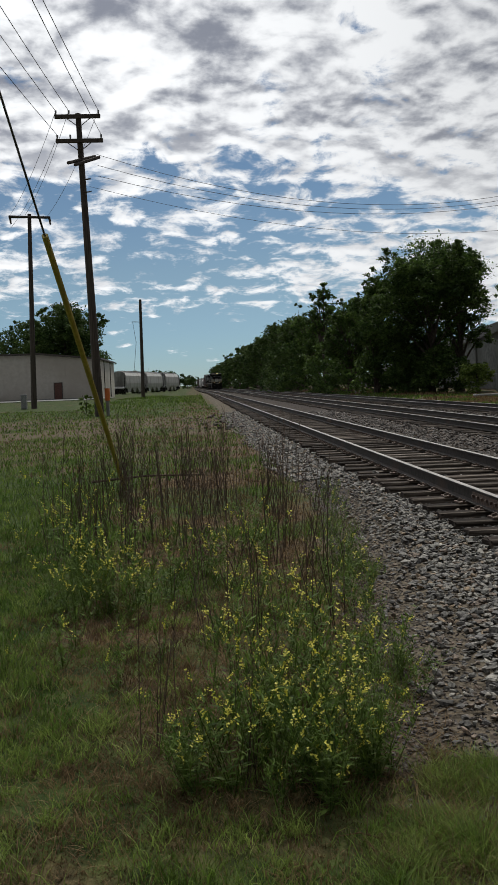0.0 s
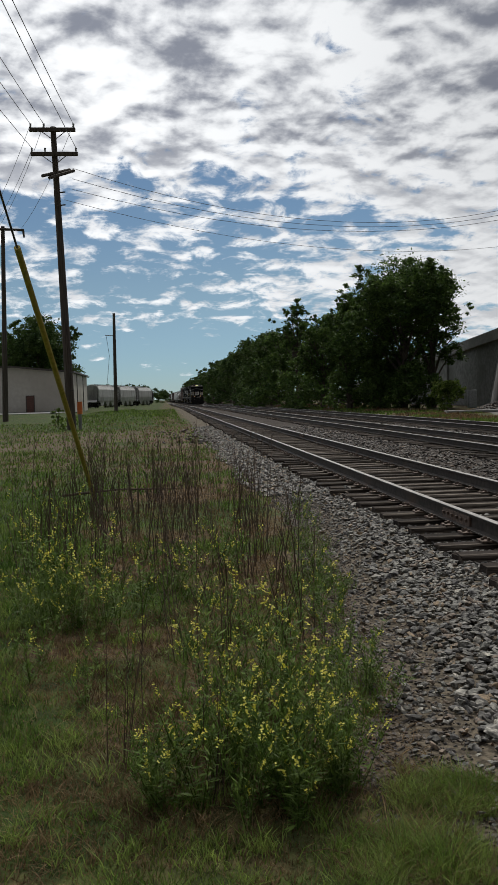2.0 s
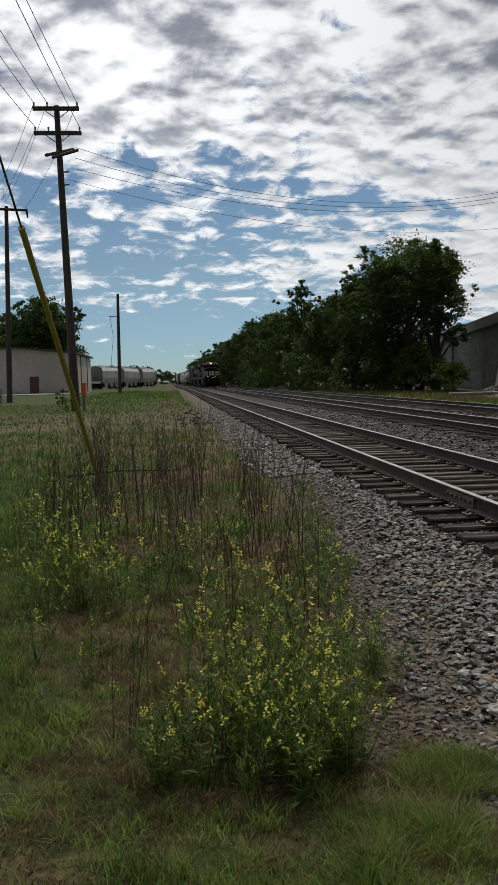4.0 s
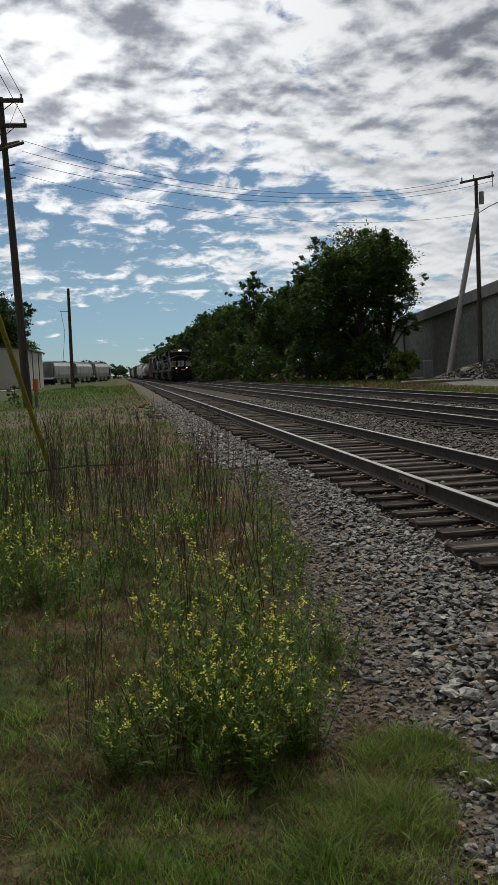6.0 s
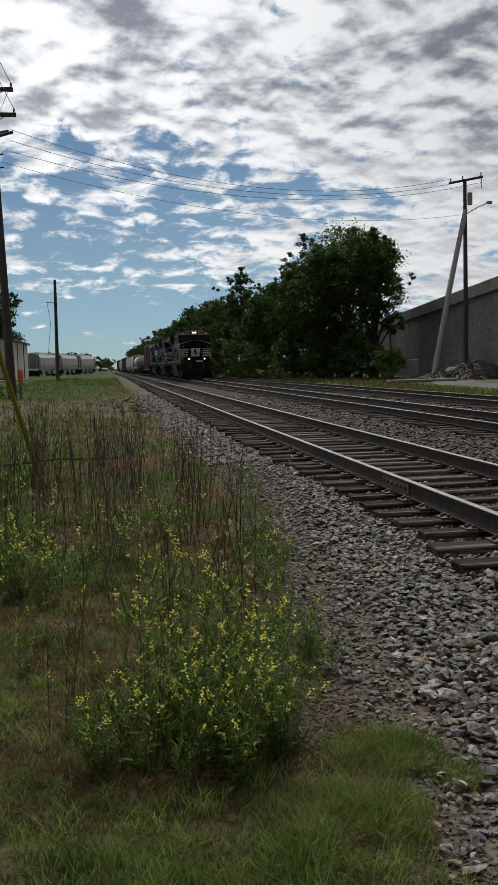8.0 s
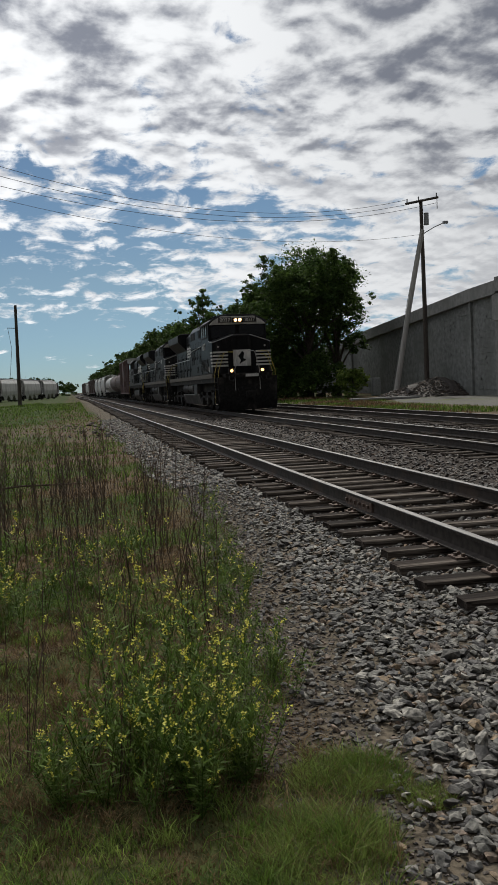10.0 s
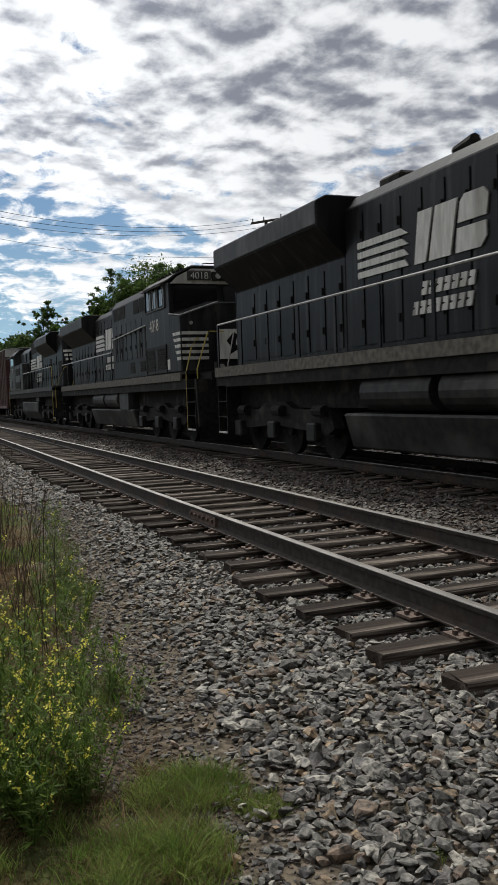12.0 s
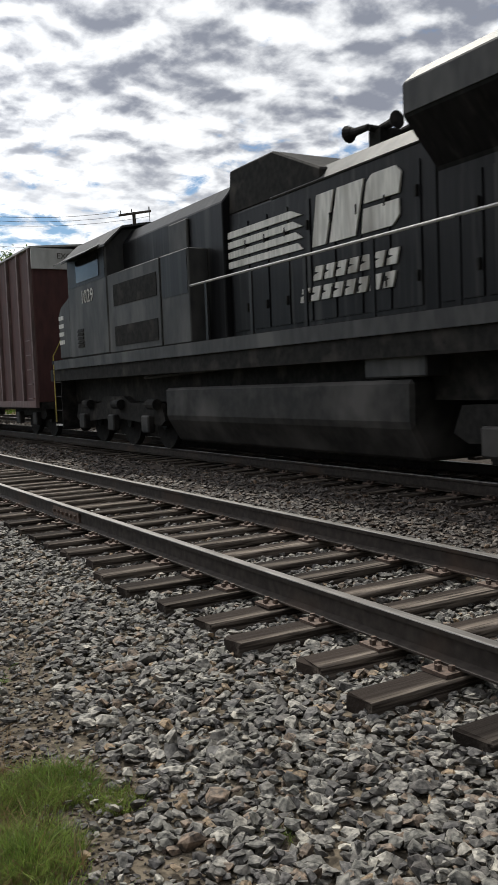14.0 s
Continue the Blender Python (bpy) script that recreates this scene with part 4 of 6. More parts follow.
        handrail(lo, 1.7, 17.0, s, 2.07, 3.07)
        grab(lo, [(s * 1.5, 1.2, 0.5), (s * 1.5, 1.2, 1.95), (s * 1.5, 1.12, 2.15), (s * 1.5, 1.12, 2.9), (s * 1.49, 1.3, 3.05), (s * 1.47, 1.7, 3.07)])
        grab(lo, [(s * 1.45, 0.5, 0.95), (s * 1.45, 0.5, 2.0), (s * 0.98, 0.5, 2.95), (s * 0.9, 0.52, 3.0), (s * 0.72, 0.7, 3.0)])
        grab(lo, [(s * 0.6, 0.3, 1.0), (s * 0.6, 0.3, 2.1), (s * 0.4, 0.3, 3.0), (s * 0.34, 0.34, 3.05), (s * 0.3, 0.6, 3.05)])
        part("stirrup", tube([(s * 1.5, 0.58, 0.45), (s * 1.5, 0.58, 0.3), (s * 1.5, 1.15, 0.3), (s * 1.5, 1.15, 0.45)], 0.02, 5), M_YEL, lo)
        grab(lo, [(s * 1.5, 21.1, 0.5), (s * 1.5, 21.1, 2.2), (s * 1.4, 20.7, 2.6)])
        part("grey_box", box(min(s * 1.0, s * 1.4), max(s * 1.0, s * 1.4), 6.95, 8.15, 1.3, 1.8), M_CABGREY, lo, "grey equipment box", 0.02)
        part("pipe", tube([(s * 1.35, 11.0, 1.6), (s * 1.35, 15.5, 1.5)], 0.04, 6), M_TANKG, lo)
    part("centre_sill", box(-1.05, 1.05, 0.9, 21.0, 1.0, 1.55), M_UNDER, lo)
    part("fuel_tank", prism([(-1.42, 1.27), (-1.42, 0.7), (-1.15, 0.24), (1.15, 0.24), (1.42, 0.7), (1.42, 1.27)], "y", 7.2, 14.4), M_TANKG, lo, "grey fuel tank", 0.05)
    hn = part("air_horn", bmesh_horn(), M_UNDER, lo, "black five-chime air horn")
    truck(lo, 4.0, (-1.95, 0.0, 1.95), wheels)
    truck(lo, 17.6, (-1.95, 0.0, 1.95), wheels)
    coupler(lo, 0.5, -1)
    coupler(lo, 21.4, 1)
    return lo, wheels


def bmesh_horn():
    bm = box(-0.4, 0.0, 8.92, 9.18, 4.42, 4.84)
    tube([(-0.5, 9.05, 4.86), (0.1, 9.05, 4.86)], 0.05, 8, bm)
    for x, d in ((-0.5, 0.56), (-0.3, -0.46), (-0.1, 0.4), (0.1, -0.56)):
        tube([(x, 9.05, 4.87), (x, 9.05 + d * 0.5, 4.88), (x, 9.05 + d * 0.7, 4.89)], 0.045, 10, bm, 0.07)
        tube([(x, 9.05 + d * 0.66, 4.89), (x, 9.05 + d * 0.85, 4.89)], 0.075, 12, bm, 0.13)
    return bm


def freight_trucks(car, length, wheels):
    for yc in (2.2, length - 2.2):
        truck(car, yc, (-0.9, 0.9), wheels)
    coupler(car, 0.25, -1)
    coupler(car, length - 0.25, 1)


def boxcar(material, post, tall, length, label):
    car = thing("boxcar", pose(0, 0, 0), label, "boxcar", "freight cars of the train")
    wheels = []
    body = part("body", box(-1.48, 1.48, 0.35, length - 0.35, 1.0, tall), material, car, "", 0.02)
    part("underframe", box(-1.4, 1.4, 0.35, length - 0.35, 0.8, 1.0), M_UNDER, car)
    n = 15
    for s in (-1, 1):
        for k in range(n + 1):
            y = 0.4 + (length - 0.9) * k / n
            part("side_post", box(min(s * 1.48, s * 1.56), max(s * 1.48, s * 1.56), y, y + 0.12, 1.0, tall - 0.02), post, body)
        part("side_sill", box(min(s * 1.48, s * 1.57), max(s * 1.48, s * 1.57), 0.35, length - 0.35, 0.86, 1.04), post, body)
        door = part("sliding_door", box(min(s * 1.5, s * 1.6), max(s * 1.5, s * 1.6), length / 2 - 1.6, length / 2 + 1.6, 1.05, tall - 0.2), material, car)
        lad = part("ladder", boxes(*[(min(s * 1.56, s * 1.6), max(s * 1.56, s * 1.6), 0.5, 0.95, 1.1 + 0.4 * k, 1.13 + 0.4 * k) for k in range(5)]), M_REDGREY, car)
    end = part("end_panel", box(-1.5, 1.5, 0.3, 0.36, tall - 0.55, tall + 0.01), M_HOPPER, car, "pale panel across the top of the end")
    text_part("warning_words", "EXCESS HEIGHT", 0.22, M_TRIM, end, pose(0, 0.292, tall - 0.2, 90, 0, 0), "dark stencilled words")
    part("roof", prism([(-1.55, tall), (0, tall + 0.12), (1.55, tall), (1.55, tall + 0.05), (0, tall + 0.17), (-1.55, tall + 0.05)], "y", 0.3, length - 0.3), M_HOPPER, car)
    freight_trucks(car, length, wheels)
    return car


def tank_car(material, length, label):
    car = thing("tank_car", pose(0, 0, 0), label, "tank car", "freight cars of the train")
    body = part("tank", tube([(0, 0.7, 2.6), (0, 0.95, 2.6), (0, length - 0.95, 2.6), (0, length - 0.7, 2.6)], 1.45, 28), material, car, "", 0.0)
    part("dome", tube([(0, length / 2, 3.95), (0, length / 2, 4.4)], 0.45, 16), material, car)
    part("underframe", box(-0.4, 0.4, 0.3, length - 0.3, 0.95, 1.25), M_UNDER, car)
    for s in (-1, 1):
        part("platform_rail", tube([(s * 0.8, length / 2 - 1, 4.1), (s * 0.8, length / 2 - 1, 4.9), (s * 0.8, length / 2 + 1, 4.9), (s * 0.8, length / 2 + 1, 4.1)], 0.025, 6), M_UNDER, car)
        part("grab_rail", tube([(s * 1.5, 1.5, 1.9), (s * 1.5, length - 1.5, 1.9)], 0.03, 6), M_UNDER, car)
    wheels = []
    freight_trucks(car, length, wheels)
    return car


def hopper_car(material, length, label, group="freight cars of the train"):
    car = thing("covered_hopper", pose(0, 0, 0), label, "hopper car", group)
    prof = [(-1.5, 1.35), (-1.58, 2.2), (-1.5, 3.7), (-1.05, 4.35), (-0.5, 4.6), (0.5, 4.6), (1.05, 4.35), (1.5, 3.7), (1.58, 2.2), (1.5, 1.35)]
    part("body", prism(prof, "y", 1.5, length - 1.5), material, car)
    for y0, y1, yc in ((1.5, 0.4, 0.4), (length - 1.5, length - 0.4, length - 0.4)):
        part("slope_sheet", prism([(y0, 4.3), (y0, 1.6), (yc, 1.3), (yc, 1.15), (y0, 1.2)], "x", -1.35, 1.35), material, car)
        part("corner_post", boxes((-1.5, -1.4, min(y1, y0), max(y1, y0), 1.2, 1.35), (1.4, 1.5, min(y1, y0), max(y1, y0), 1.2, 1.35), (-1.5, -1.42, yc - 0.06, yc + 0.06, 1.2, 4.2), (1.42, 1.5, yc - 0.06, yc + 0.06, 1.2, 4.2)), M_UNDER, car)
    for k in range(3):
        a = 2.4 + (length - 4.8) * k / 3
        b = a + (length - 4.8) / 3
        part("hopper_chute", prism([(a, 1.4), (b, 1.4), ((a + b) / 2 + 0.5, 0.4), ((a + b) / 2 - 0.5, 0.4)], "x", -1.3, 1.3), material, car)
    part("roof_hatch", box(-0.35, 0.35, 2.0, length - 2.0, 4.6, 4.72), material, car)
    part("roof_walk", boxes((-1.0, -0.6, 1.2, length - 1.2, 4.66, 4.7), (0.6, 1.0, 1.2, length - 1.2, 4.66, 4.7)), M_UNDER, car)
    part("underframe", box(-0.3, 0.3, 0.3, length - 0.3, 0.95, 1.2), M_UNDER, car)
    wheels = []
    freight_trucks(car, length, wheels)
    return car


loco_1, wheels_1 = loco_wide_nose("8037", M_LOCO, True)
loco_2, wheels_2 = loco_wide_nose("4018", M_LOCO2, False)
loco_3, wheels_3 = loco_reversed()
TRAIN = [(loco_1, 0.0), (loco_2, 22.3), (loco_3, 43.6)]
box_red = boxcar(M_RED, M_REDGREY, 5.2, 18.6, "tall red-brown boxcar with ribbed sides behind the locomotives")
tank_dark = tank_car(M_BROWN, 17.0, "dark brown tank car in the train")
tank_white = tank_car(M_HOPPER, 17.0, "pale grey tank car in the train")
hop = hopper_car(M_HOPPER, 18.0, "pale grey covered hopper car in the train")
box_brown = boxcar(M_BROWN, M_BROWN, 4.7, 17.0, "dark brown boxcar in the train")
at_y = 65.9
for car, ln in ((box_red, 18.6), (tank_dark, 17.0), (None, 17.0), (tank_white, 17.0), (hop, 18.0), (None, 18.0), (None, 18.0), (box_brown, 17.0), (None, 17.0), (None, 17.0), ("h", 18.0), ("h", 18.0), ("b", 17.0), ("b", 17.0), ("b", 17.0)):
    if car is None:
        car = copy_thing(TRAIN[-1][0], pose(0, 0, 0))
    elif car == "h":
        car = copy_thing(hop, pose(0, 0, 0))
    elif car == "b":
        car = copy_thing(box_brown, pose(0, 0, 0))
    TRAIN.append((car, at_y))
    at_y += ln
SPEED, NOSE_AT_11 = 21.5, 21.65


def motions():
    for car, off in TRAIN:
        rows = []
        for k in range(0, 29):
            t = k * 0.5
            y = NOSE_AT_11 - SPEED * (t - 11.0) + off
            rows.append((t, pose(TRACK_X[1] + line_x(y), y, 0, 0, 0, 0.69 * smooth01((y - 130) / 40))))
        walk(car, rows)
    for w in wheels_1 + wheels_2 + wheels_3:
        base = w.matrix_basis.copy()
        walk(w, [(k / 30, base @ pose(0, 0, 0, math.degrees(SPEED / 30 / 0.53) * k)) for k in range(0, 421)])


# ---------------------------------------------------------------- west side: poles, wires, shed, standing cars
def cable(name, a, b, sag, r, label, parent=None):
    a, b = Vector(a), Vector(b)
    pts = [a.lerp(b, k / 16) - Vector((0, 0, sag * 4 * (k / 16) * (1 - k / 16))) for k in range(17)]
    ob = part(name, tube(pts, r, 5), M_WIRE, parent)
    if parent is None:
        tagged(ob, label, "cable", "overhead wires")
    return ob


def insulators(parent, pts):
    for p in pts:
        part("insulator", tube([p, (p[0], p[1], p[2] + 0.1), (p[0], p[1], p[2] + 0.22)], 0.04, 8, r1=0.06), M_TRANSF, parent)


def pole_a():
    top, base = Vector((-6.49, 50, 16.7)), Vector((-6.08, 50, -0.4))
    p = thing("utility_pole", pose(0, 0, 0), "dark leaning wooden utility pole with two crossarms", "utility pole", "utility poles")
    part("shaft", tube([base, base.lerp(top, 0.5), top], 0.26, 14, r1=0.15), M_POLE, p)
    for z, x0, x1 in ((16.5, -7.77, -5.24), (15.17, -7.75, -5.15)):
        arm = part("crossarm", box(x0, x1, 49.72, 49.86, z - 0.12, z + 0.1), M_POLE, p, "", 0.015)
        for s in (-1, 1):
            part("brace", tube([(-6.46 + s * 0.75, 49.75, z - 0.05), (-6.44, 49.78, z - 0.6)], 0.025, 5), M_POLE, arm)
        insulators(arm, [(x0 + 0.08, 49.79, z + 0.1), (x0 + 0.8, 49.79, z + 0.1), (x1 - 0.1, 49.79, z + 0.1)])
    arm = part("diagonal_arm", tube([(-7.05, 49.0, 13.76), (-5.75, 51.0, 14.6)], 0.09, 8), M_POLE, p)
    arm2 = part("diagonal_arm", tube([(-6.7, 49.2, 13.7), (-5.5, 50.8, 14.5)], 0.09, 8), M_POLE, p)
    for z in (12.3, 13.0):
        part("bracket", tube([(-6.38, 49.7, z), (-5.9, 49.5, z)], 0.04, 6), M_POLE, p)
    for k in range(3):
        part("step_bolt", tube([(-6.1, 49.75, 2.0 + k), (-5.85, 49.7, 2.0 + k)], 0.02, 5), M_WIRE, p)


def pole_plain(name_label, top, base, r0, r1, arm=None, detail=True):
    p = thing("utility_pole", pose(0, 0, 0), name_label, "utility pole", "utility poles")
    part("shaft", tube([base, Vector(base).lerp(Vector(top), 0.5), top], r0, 12, r1=r1), M_POLE, p)
    if arm:
        x0, x1, y, z0, z1 = arm
        part("crossarm", tube([(x0, y - 0.2, z0), (x1, y - 0.2, z1)], 0.11, 6), M_POLE, p)
        for k in (0.0, 0.45, 0.95):
            part("insulator", tube([(x0 + (x1 - x0) * k + 0.1, y - 0.2, z0 + (z1 - z0) * k - 0.1), (x0 + (x1 - x0) * k + 0.15, y - 0.2, z0 + (z1 - z0) * k - 0.6)], 0.1, 8, r1=0.06), M_POLE, p)
    return p


pole_a()
pole_plain("dark wooden utility pole with one crossarm by the shed", (-13.29, 72, 15.6), (-13.72, 72, -0.1), 0.24, 0.15, (-14.9, -11.6, 72, 15.4, 15.25))
pb = pole_plain("bare dark wooden pole beside the standing hopper cars", (-6.25, 100, 11.3), (-6.4, 100, -0.2), 0.22, 0.15)
part("side_arm", tube([(-6.3, 99.8, 8.75), (-7.3, 99.8, 8.8)], 0.04, 5), M_POLE, pb)
part("drop_wire", tube([(-7.2, 99.8, 8.8), (-6.9, 99.8, 6.5), (-7.3, 99.8, 3.0)], 0.02, 4), M_WIRE, pb)
for x, z, x2 in ((-7.69, 16.8, -9.9), (-6.97, 16.8, -9.0), (-5.34, 16.8, -7.0), (-7.67, 15.5, -10.3), (-5.25, 15.5, -6.5)):
    cable("overhead_wire", (x, 49.8, z), (x2, -12, z - 1.0), 0.7, 0.017, "thin dark power line from the leaning pole towards the camera side")
for x, z, x2, z2 in ((-7.69, 16.8, -14.8, 15.5), (-6.97, 16.8, -13.6, 15.5), (-5.34, 16.8, -11.8, 15.4), (-7.67, 15.4, -14.8, 14.5)):
    cable("overhead_wire", (x, 49.8, z), (x2, 71.8, z2), 0.5, 0.013, "thin dark power line between two poles")
for z, zc, xo in ((14.6, 15.5, -1.3), (14.0, 15.4, 0.0), (13.4, 15.3, 1.2)):
    cable("overhead_wire", (-5.6, 50.6, z), (26.25 + xo, 62.9, zc - 0.75), 1.9, 0.015, "thin dark line slung across the tracks")
cable("overhead_wire", (-6.0, 49.6, 12.6), (26.2, 63, 12.2), 1.5, 0.012, "thin dark line slung across the tracks")


def guy():
    g = thing("guy_wire", pose(0, 0, 0), "taut guy wire with yellow plastic guard anchored in weeds", "guy wire")
    a = Vector((-1.91, 14.2, -0.38))
    b = Vector((-2.23, 9.3, 2.95))
    d = (b - a).normalized()
    bend = (b - a).length
    pts = [a + d * bend * k / 8 + Vector((0.03, 0, -0.1)) * (4 * (k / 8) * (1 - k / 8)) for k in range(9)]
    part("guard", tube(pts, 0.036, 10), M_YEL, g, "faded yellow plastic guard")
    part("wire", tube([a, a + d * 9, a + d * 24], 0.012, 5), M_WIRE, g)


def marker_post():
    x, y = -5.62, 50.2
    z = ground_z(x, y)
    g = thing("marker_post", pose(x, y, z), "white marker post with an orange top near the pole", "marker post")
    part("post", tube([(0, 0, -0.1), (0, 0, 0.9)], 0.1, 10), M_CONC_L, g)
    part("cap", tube([(0, 0, 0.9), (0, 0, 1.5), (0, 0, 1.6)], 0.15, 10), M_ORANGE, g, "orange cap")


guy()
marker_post()


def shed():
    g = thing("metal_shed", pose(0, 0, 0), "long beige metal shed with a dark roof edge", "building")
    x0, x1, y0, y1, zb = -62.0, -13.1, 118.0, 140.0, -0.15
    peak = (-28.0, 6.3)
    gable = [(x0, zb), (x1, zb), (x1, 5.3), (peak[0] + 7.0, 6.15), (peak[0] - 14, 6.15), (x0, 5.3)]
    part("wall", prism(gable, "y", y0, y1), M_WALL, g)
    ribs = bmesh.new()
    for k in range(48):
        x = x0 + 0.5 + k * (x1 - x0 - 1) / 47
        bx(ribs, x, x + 0.06, y0 - 0.03, y0, zb, 5.2)
    part("wall_rib", ribs, M_WALL, g)
    part("roof_edge", prism([(x0 - 0.3, 5.3), (peak[0] - 14, 6.15), (peak[0] + 7, 6.15), (x1 + 0.3, 5.3), (x1 + 0.3, 5.52), (peak[0] + 7, 6.4), (peak[0] - 14, 6.4), (x0 - 0.3, 5.52)], "y", y0 - 0.25, y1 + 0.2), M_TRIM, g, "dark roof edge")
    part("base_band", box(x0, x1, y0 - 0.05, y0, zb, 0.25), M_CONC_L, g)
    d = part("door", box(-19.15, -18.2, y0 - 0.09, y0 - 0.03, 0.15, 2.3), M_DOOR, g, "brown door")
    part("door_frame", boxes((-19.25, -19.15, y0 - 0.11, y0 - 0.03, 0.15, 2.4), (-18.2, -18.1, y0 - 0.11, y0 - 0.03, 0.15, 2.4), (-19.25, -18.1, y0 - 0.11, y0 - 0.03, 2.3, 2.4)), M_TRIM, d)
    for y in (124, 133):
        part("downpipe", box(x1, x1 + 0.1, y, y + 0.12, zb, 5.3), M_TRIM, g)


shed()


def road_strip():
    vs = [(-200, 104, 0.0), (-14, 104, 0.0), (-11, 108, 0.0), (-11, 117.5, 0.0), (-200, 117.5, 0.0)]
    vs = [(x, y, ground_z(x, y) + 0.09) for x, y, _ in vs]
    ob = new("pavement", as_mesh("pavement", vs, [(0, 1, 2, 3, 4)], M_CONC_L))
    tagged(ob, "pale concrete apron in front of the shed", "pavement", kind="structure")


road_strip()
stand = [(-15.5, 172.0), (-12.2, 190.0), (-8.7, 208.0), (-6.1, 290.0)]
for k, (x, y) in enumerate(stand):
    c = copy_thing(hop, pose(x, y, ground_z(x, y) - 0.01, 0, 0, -10.5 if k < 3 else 5))
    tagged(c, "pale grey covered hopper car standing on a side line", "hopper car", "standing hopper cars")


# ---------------------------------------------------------------- east side: retaining wall, bridge, pole, mound
def wall_top(y):
    return 7.15 + 0.1 * max(0.0, 58 - y) * 0.35 - 0.062 * max(0.0, y - 58)


def overpass():
    wy0, wy1, x0 = 54.0, 150.0, 27.7
    g = thing("retaining_wall", pose(0, 0, 0), "grey textured concrete retaining wall under a sloping cap", "retaining wall", kind="structure")
    part("core", prism([(wy0, -0.5), (wy1, -0.5), (wy1, wall_top(wy1) - 0.5), (58, wall_top(58) - 0.5), (wy0, wall_top(wy0) - 0.5)], "x", x0 + 0.06, x0 + 1.0), M_CONC, g)
    part("cap", prism([(wy0, wall_top(wy0) - 0.62), (58, wall_top(58) - 0.62), (wy1, wall_top(wy1) - 0.62), (wy1, wall_top(wy1) + 0.28), (58, wall_top(58) + 0.28), (wy0, wall_top(wy0) + 0.28)], "x", x0 - 0.28, x0 + 0.9), M_CONC_L, g, "smooth pale concrete cap")
    r = random.Random(5)
    y, bay = wy0 + 0.6, 0
    while y < 110:
        top = wall_top(y + 1.7) - 0.75
        bm = bmesh.new()
        z = -0.4
        while z < top:
            h = r.uniform(0.07, 0.16)
            a = y
            while a < y + 3.3:
                w = r.uniform(0.8, 2.6)
                if z + h < top:
                    bx(bm, x0 + 0.06 - r.uniform(0.0, 0.05), x0 + 0.08, a, min(a + w, y + 3.35), z, z + h - 0.006)
                a += w
            z += h
        part("panel", bm, M_CONC, g)
        if bay % 8 == 0:
            part("pilaster", box(x0 - 0.14, x0 + 0.1, y + 3.36, y + 3.7, -0.45, wall_top(y + 3.5) - 0.6), M_CONC, g)
        y += 3.75 if bay % 8 == 0 else 3.36
        bay += 1
    part("end_pilaster", box(x0 - 0.22, x0 + 1.0, wy0 - 0.35, wy0 + 0.55, 4.9, wall_top(wy0) - 0.6), M_CONC_L, g, "pale end block")
    part("end_post", box(x0 - 0.05, x0 + 1.0, wy0 - 0.2, wy0 + 0.5, -0.5, 4.9), M_CONC_L, g)
    # bridge span
    b = thing("road_bridge", pose(0, 0, 0), "concrete road bridge span with a wire railing", "bridge", kind="structure")
    def deck(y): return 7.55 + 0.012 * (54 - y)
    part("parapet", prism([(-60, deck(-60) - 0.75), (wy0 - 0.1, deck(wy0) - 0.75), (wy0 - 0.1, deck(wy0) + 0.2), (-60, deck(-60) + 0.2)], "x", x0 - 0.35, x0 - 0.05), M_CONC_L, b, "pale concrete deck edge")
    part("deck", prism([(-60, deck(-60) - 0.75), (wy0 - 0.1, deck(wy0) - 0.75), (wy0 - 0.1, deck(wy0) - 0.5), (-60, deck(-60) - 0.5)], "x", x0 - 0.04, x0 + 9.5), M_CONC, b)
    for k in range(4):
        x = x0 + 0.3 + k * 2.6
        part("girder", box(x, x + 0.5, -60, wy0 - 0.3, 5.95, 6.95), M_UNDER, b, "dark girder under the deck")
    part("abutment", box(x0 + 0.95, x0 + 4.1, wy0 - 0.1, wy0 + 1.0, -0.5, 6.8), M_CONC, b)
    part("abutment_shelf", box(x0 + 0.6, x0 + 4.3, wy0 - 0.5, wy0 + 1.0, 5.3, 5.95), M_CONC_L, b)
    part("side_column", box(x0 + 3.75, x0 + 4.3, wy0 - 0.4, wy0 + 0.6, 4.5, 5.3), M_CONC_L, b)
    for k in range(14):
        y = wy0 - 0.8 - k * 2.4
        part("rail_post", tube([(x0 - 0.2, y, deck(y) + 0.2), (x0 - 0.2, y, deck(y) + 1.45)], 0.035, 6), M_WIRE, b)
    for dz in (0.55, 1.0, 1.45):
        part("railing", tube([(x0 - 0.2, wy0 - 0.8, deck(wy0) + dz), (x0 - 0.2, -20, deck(-20) + dz)], 0.02 if dz < 1.4 else 0.03, 5), M_WIRE, b)


overpass()


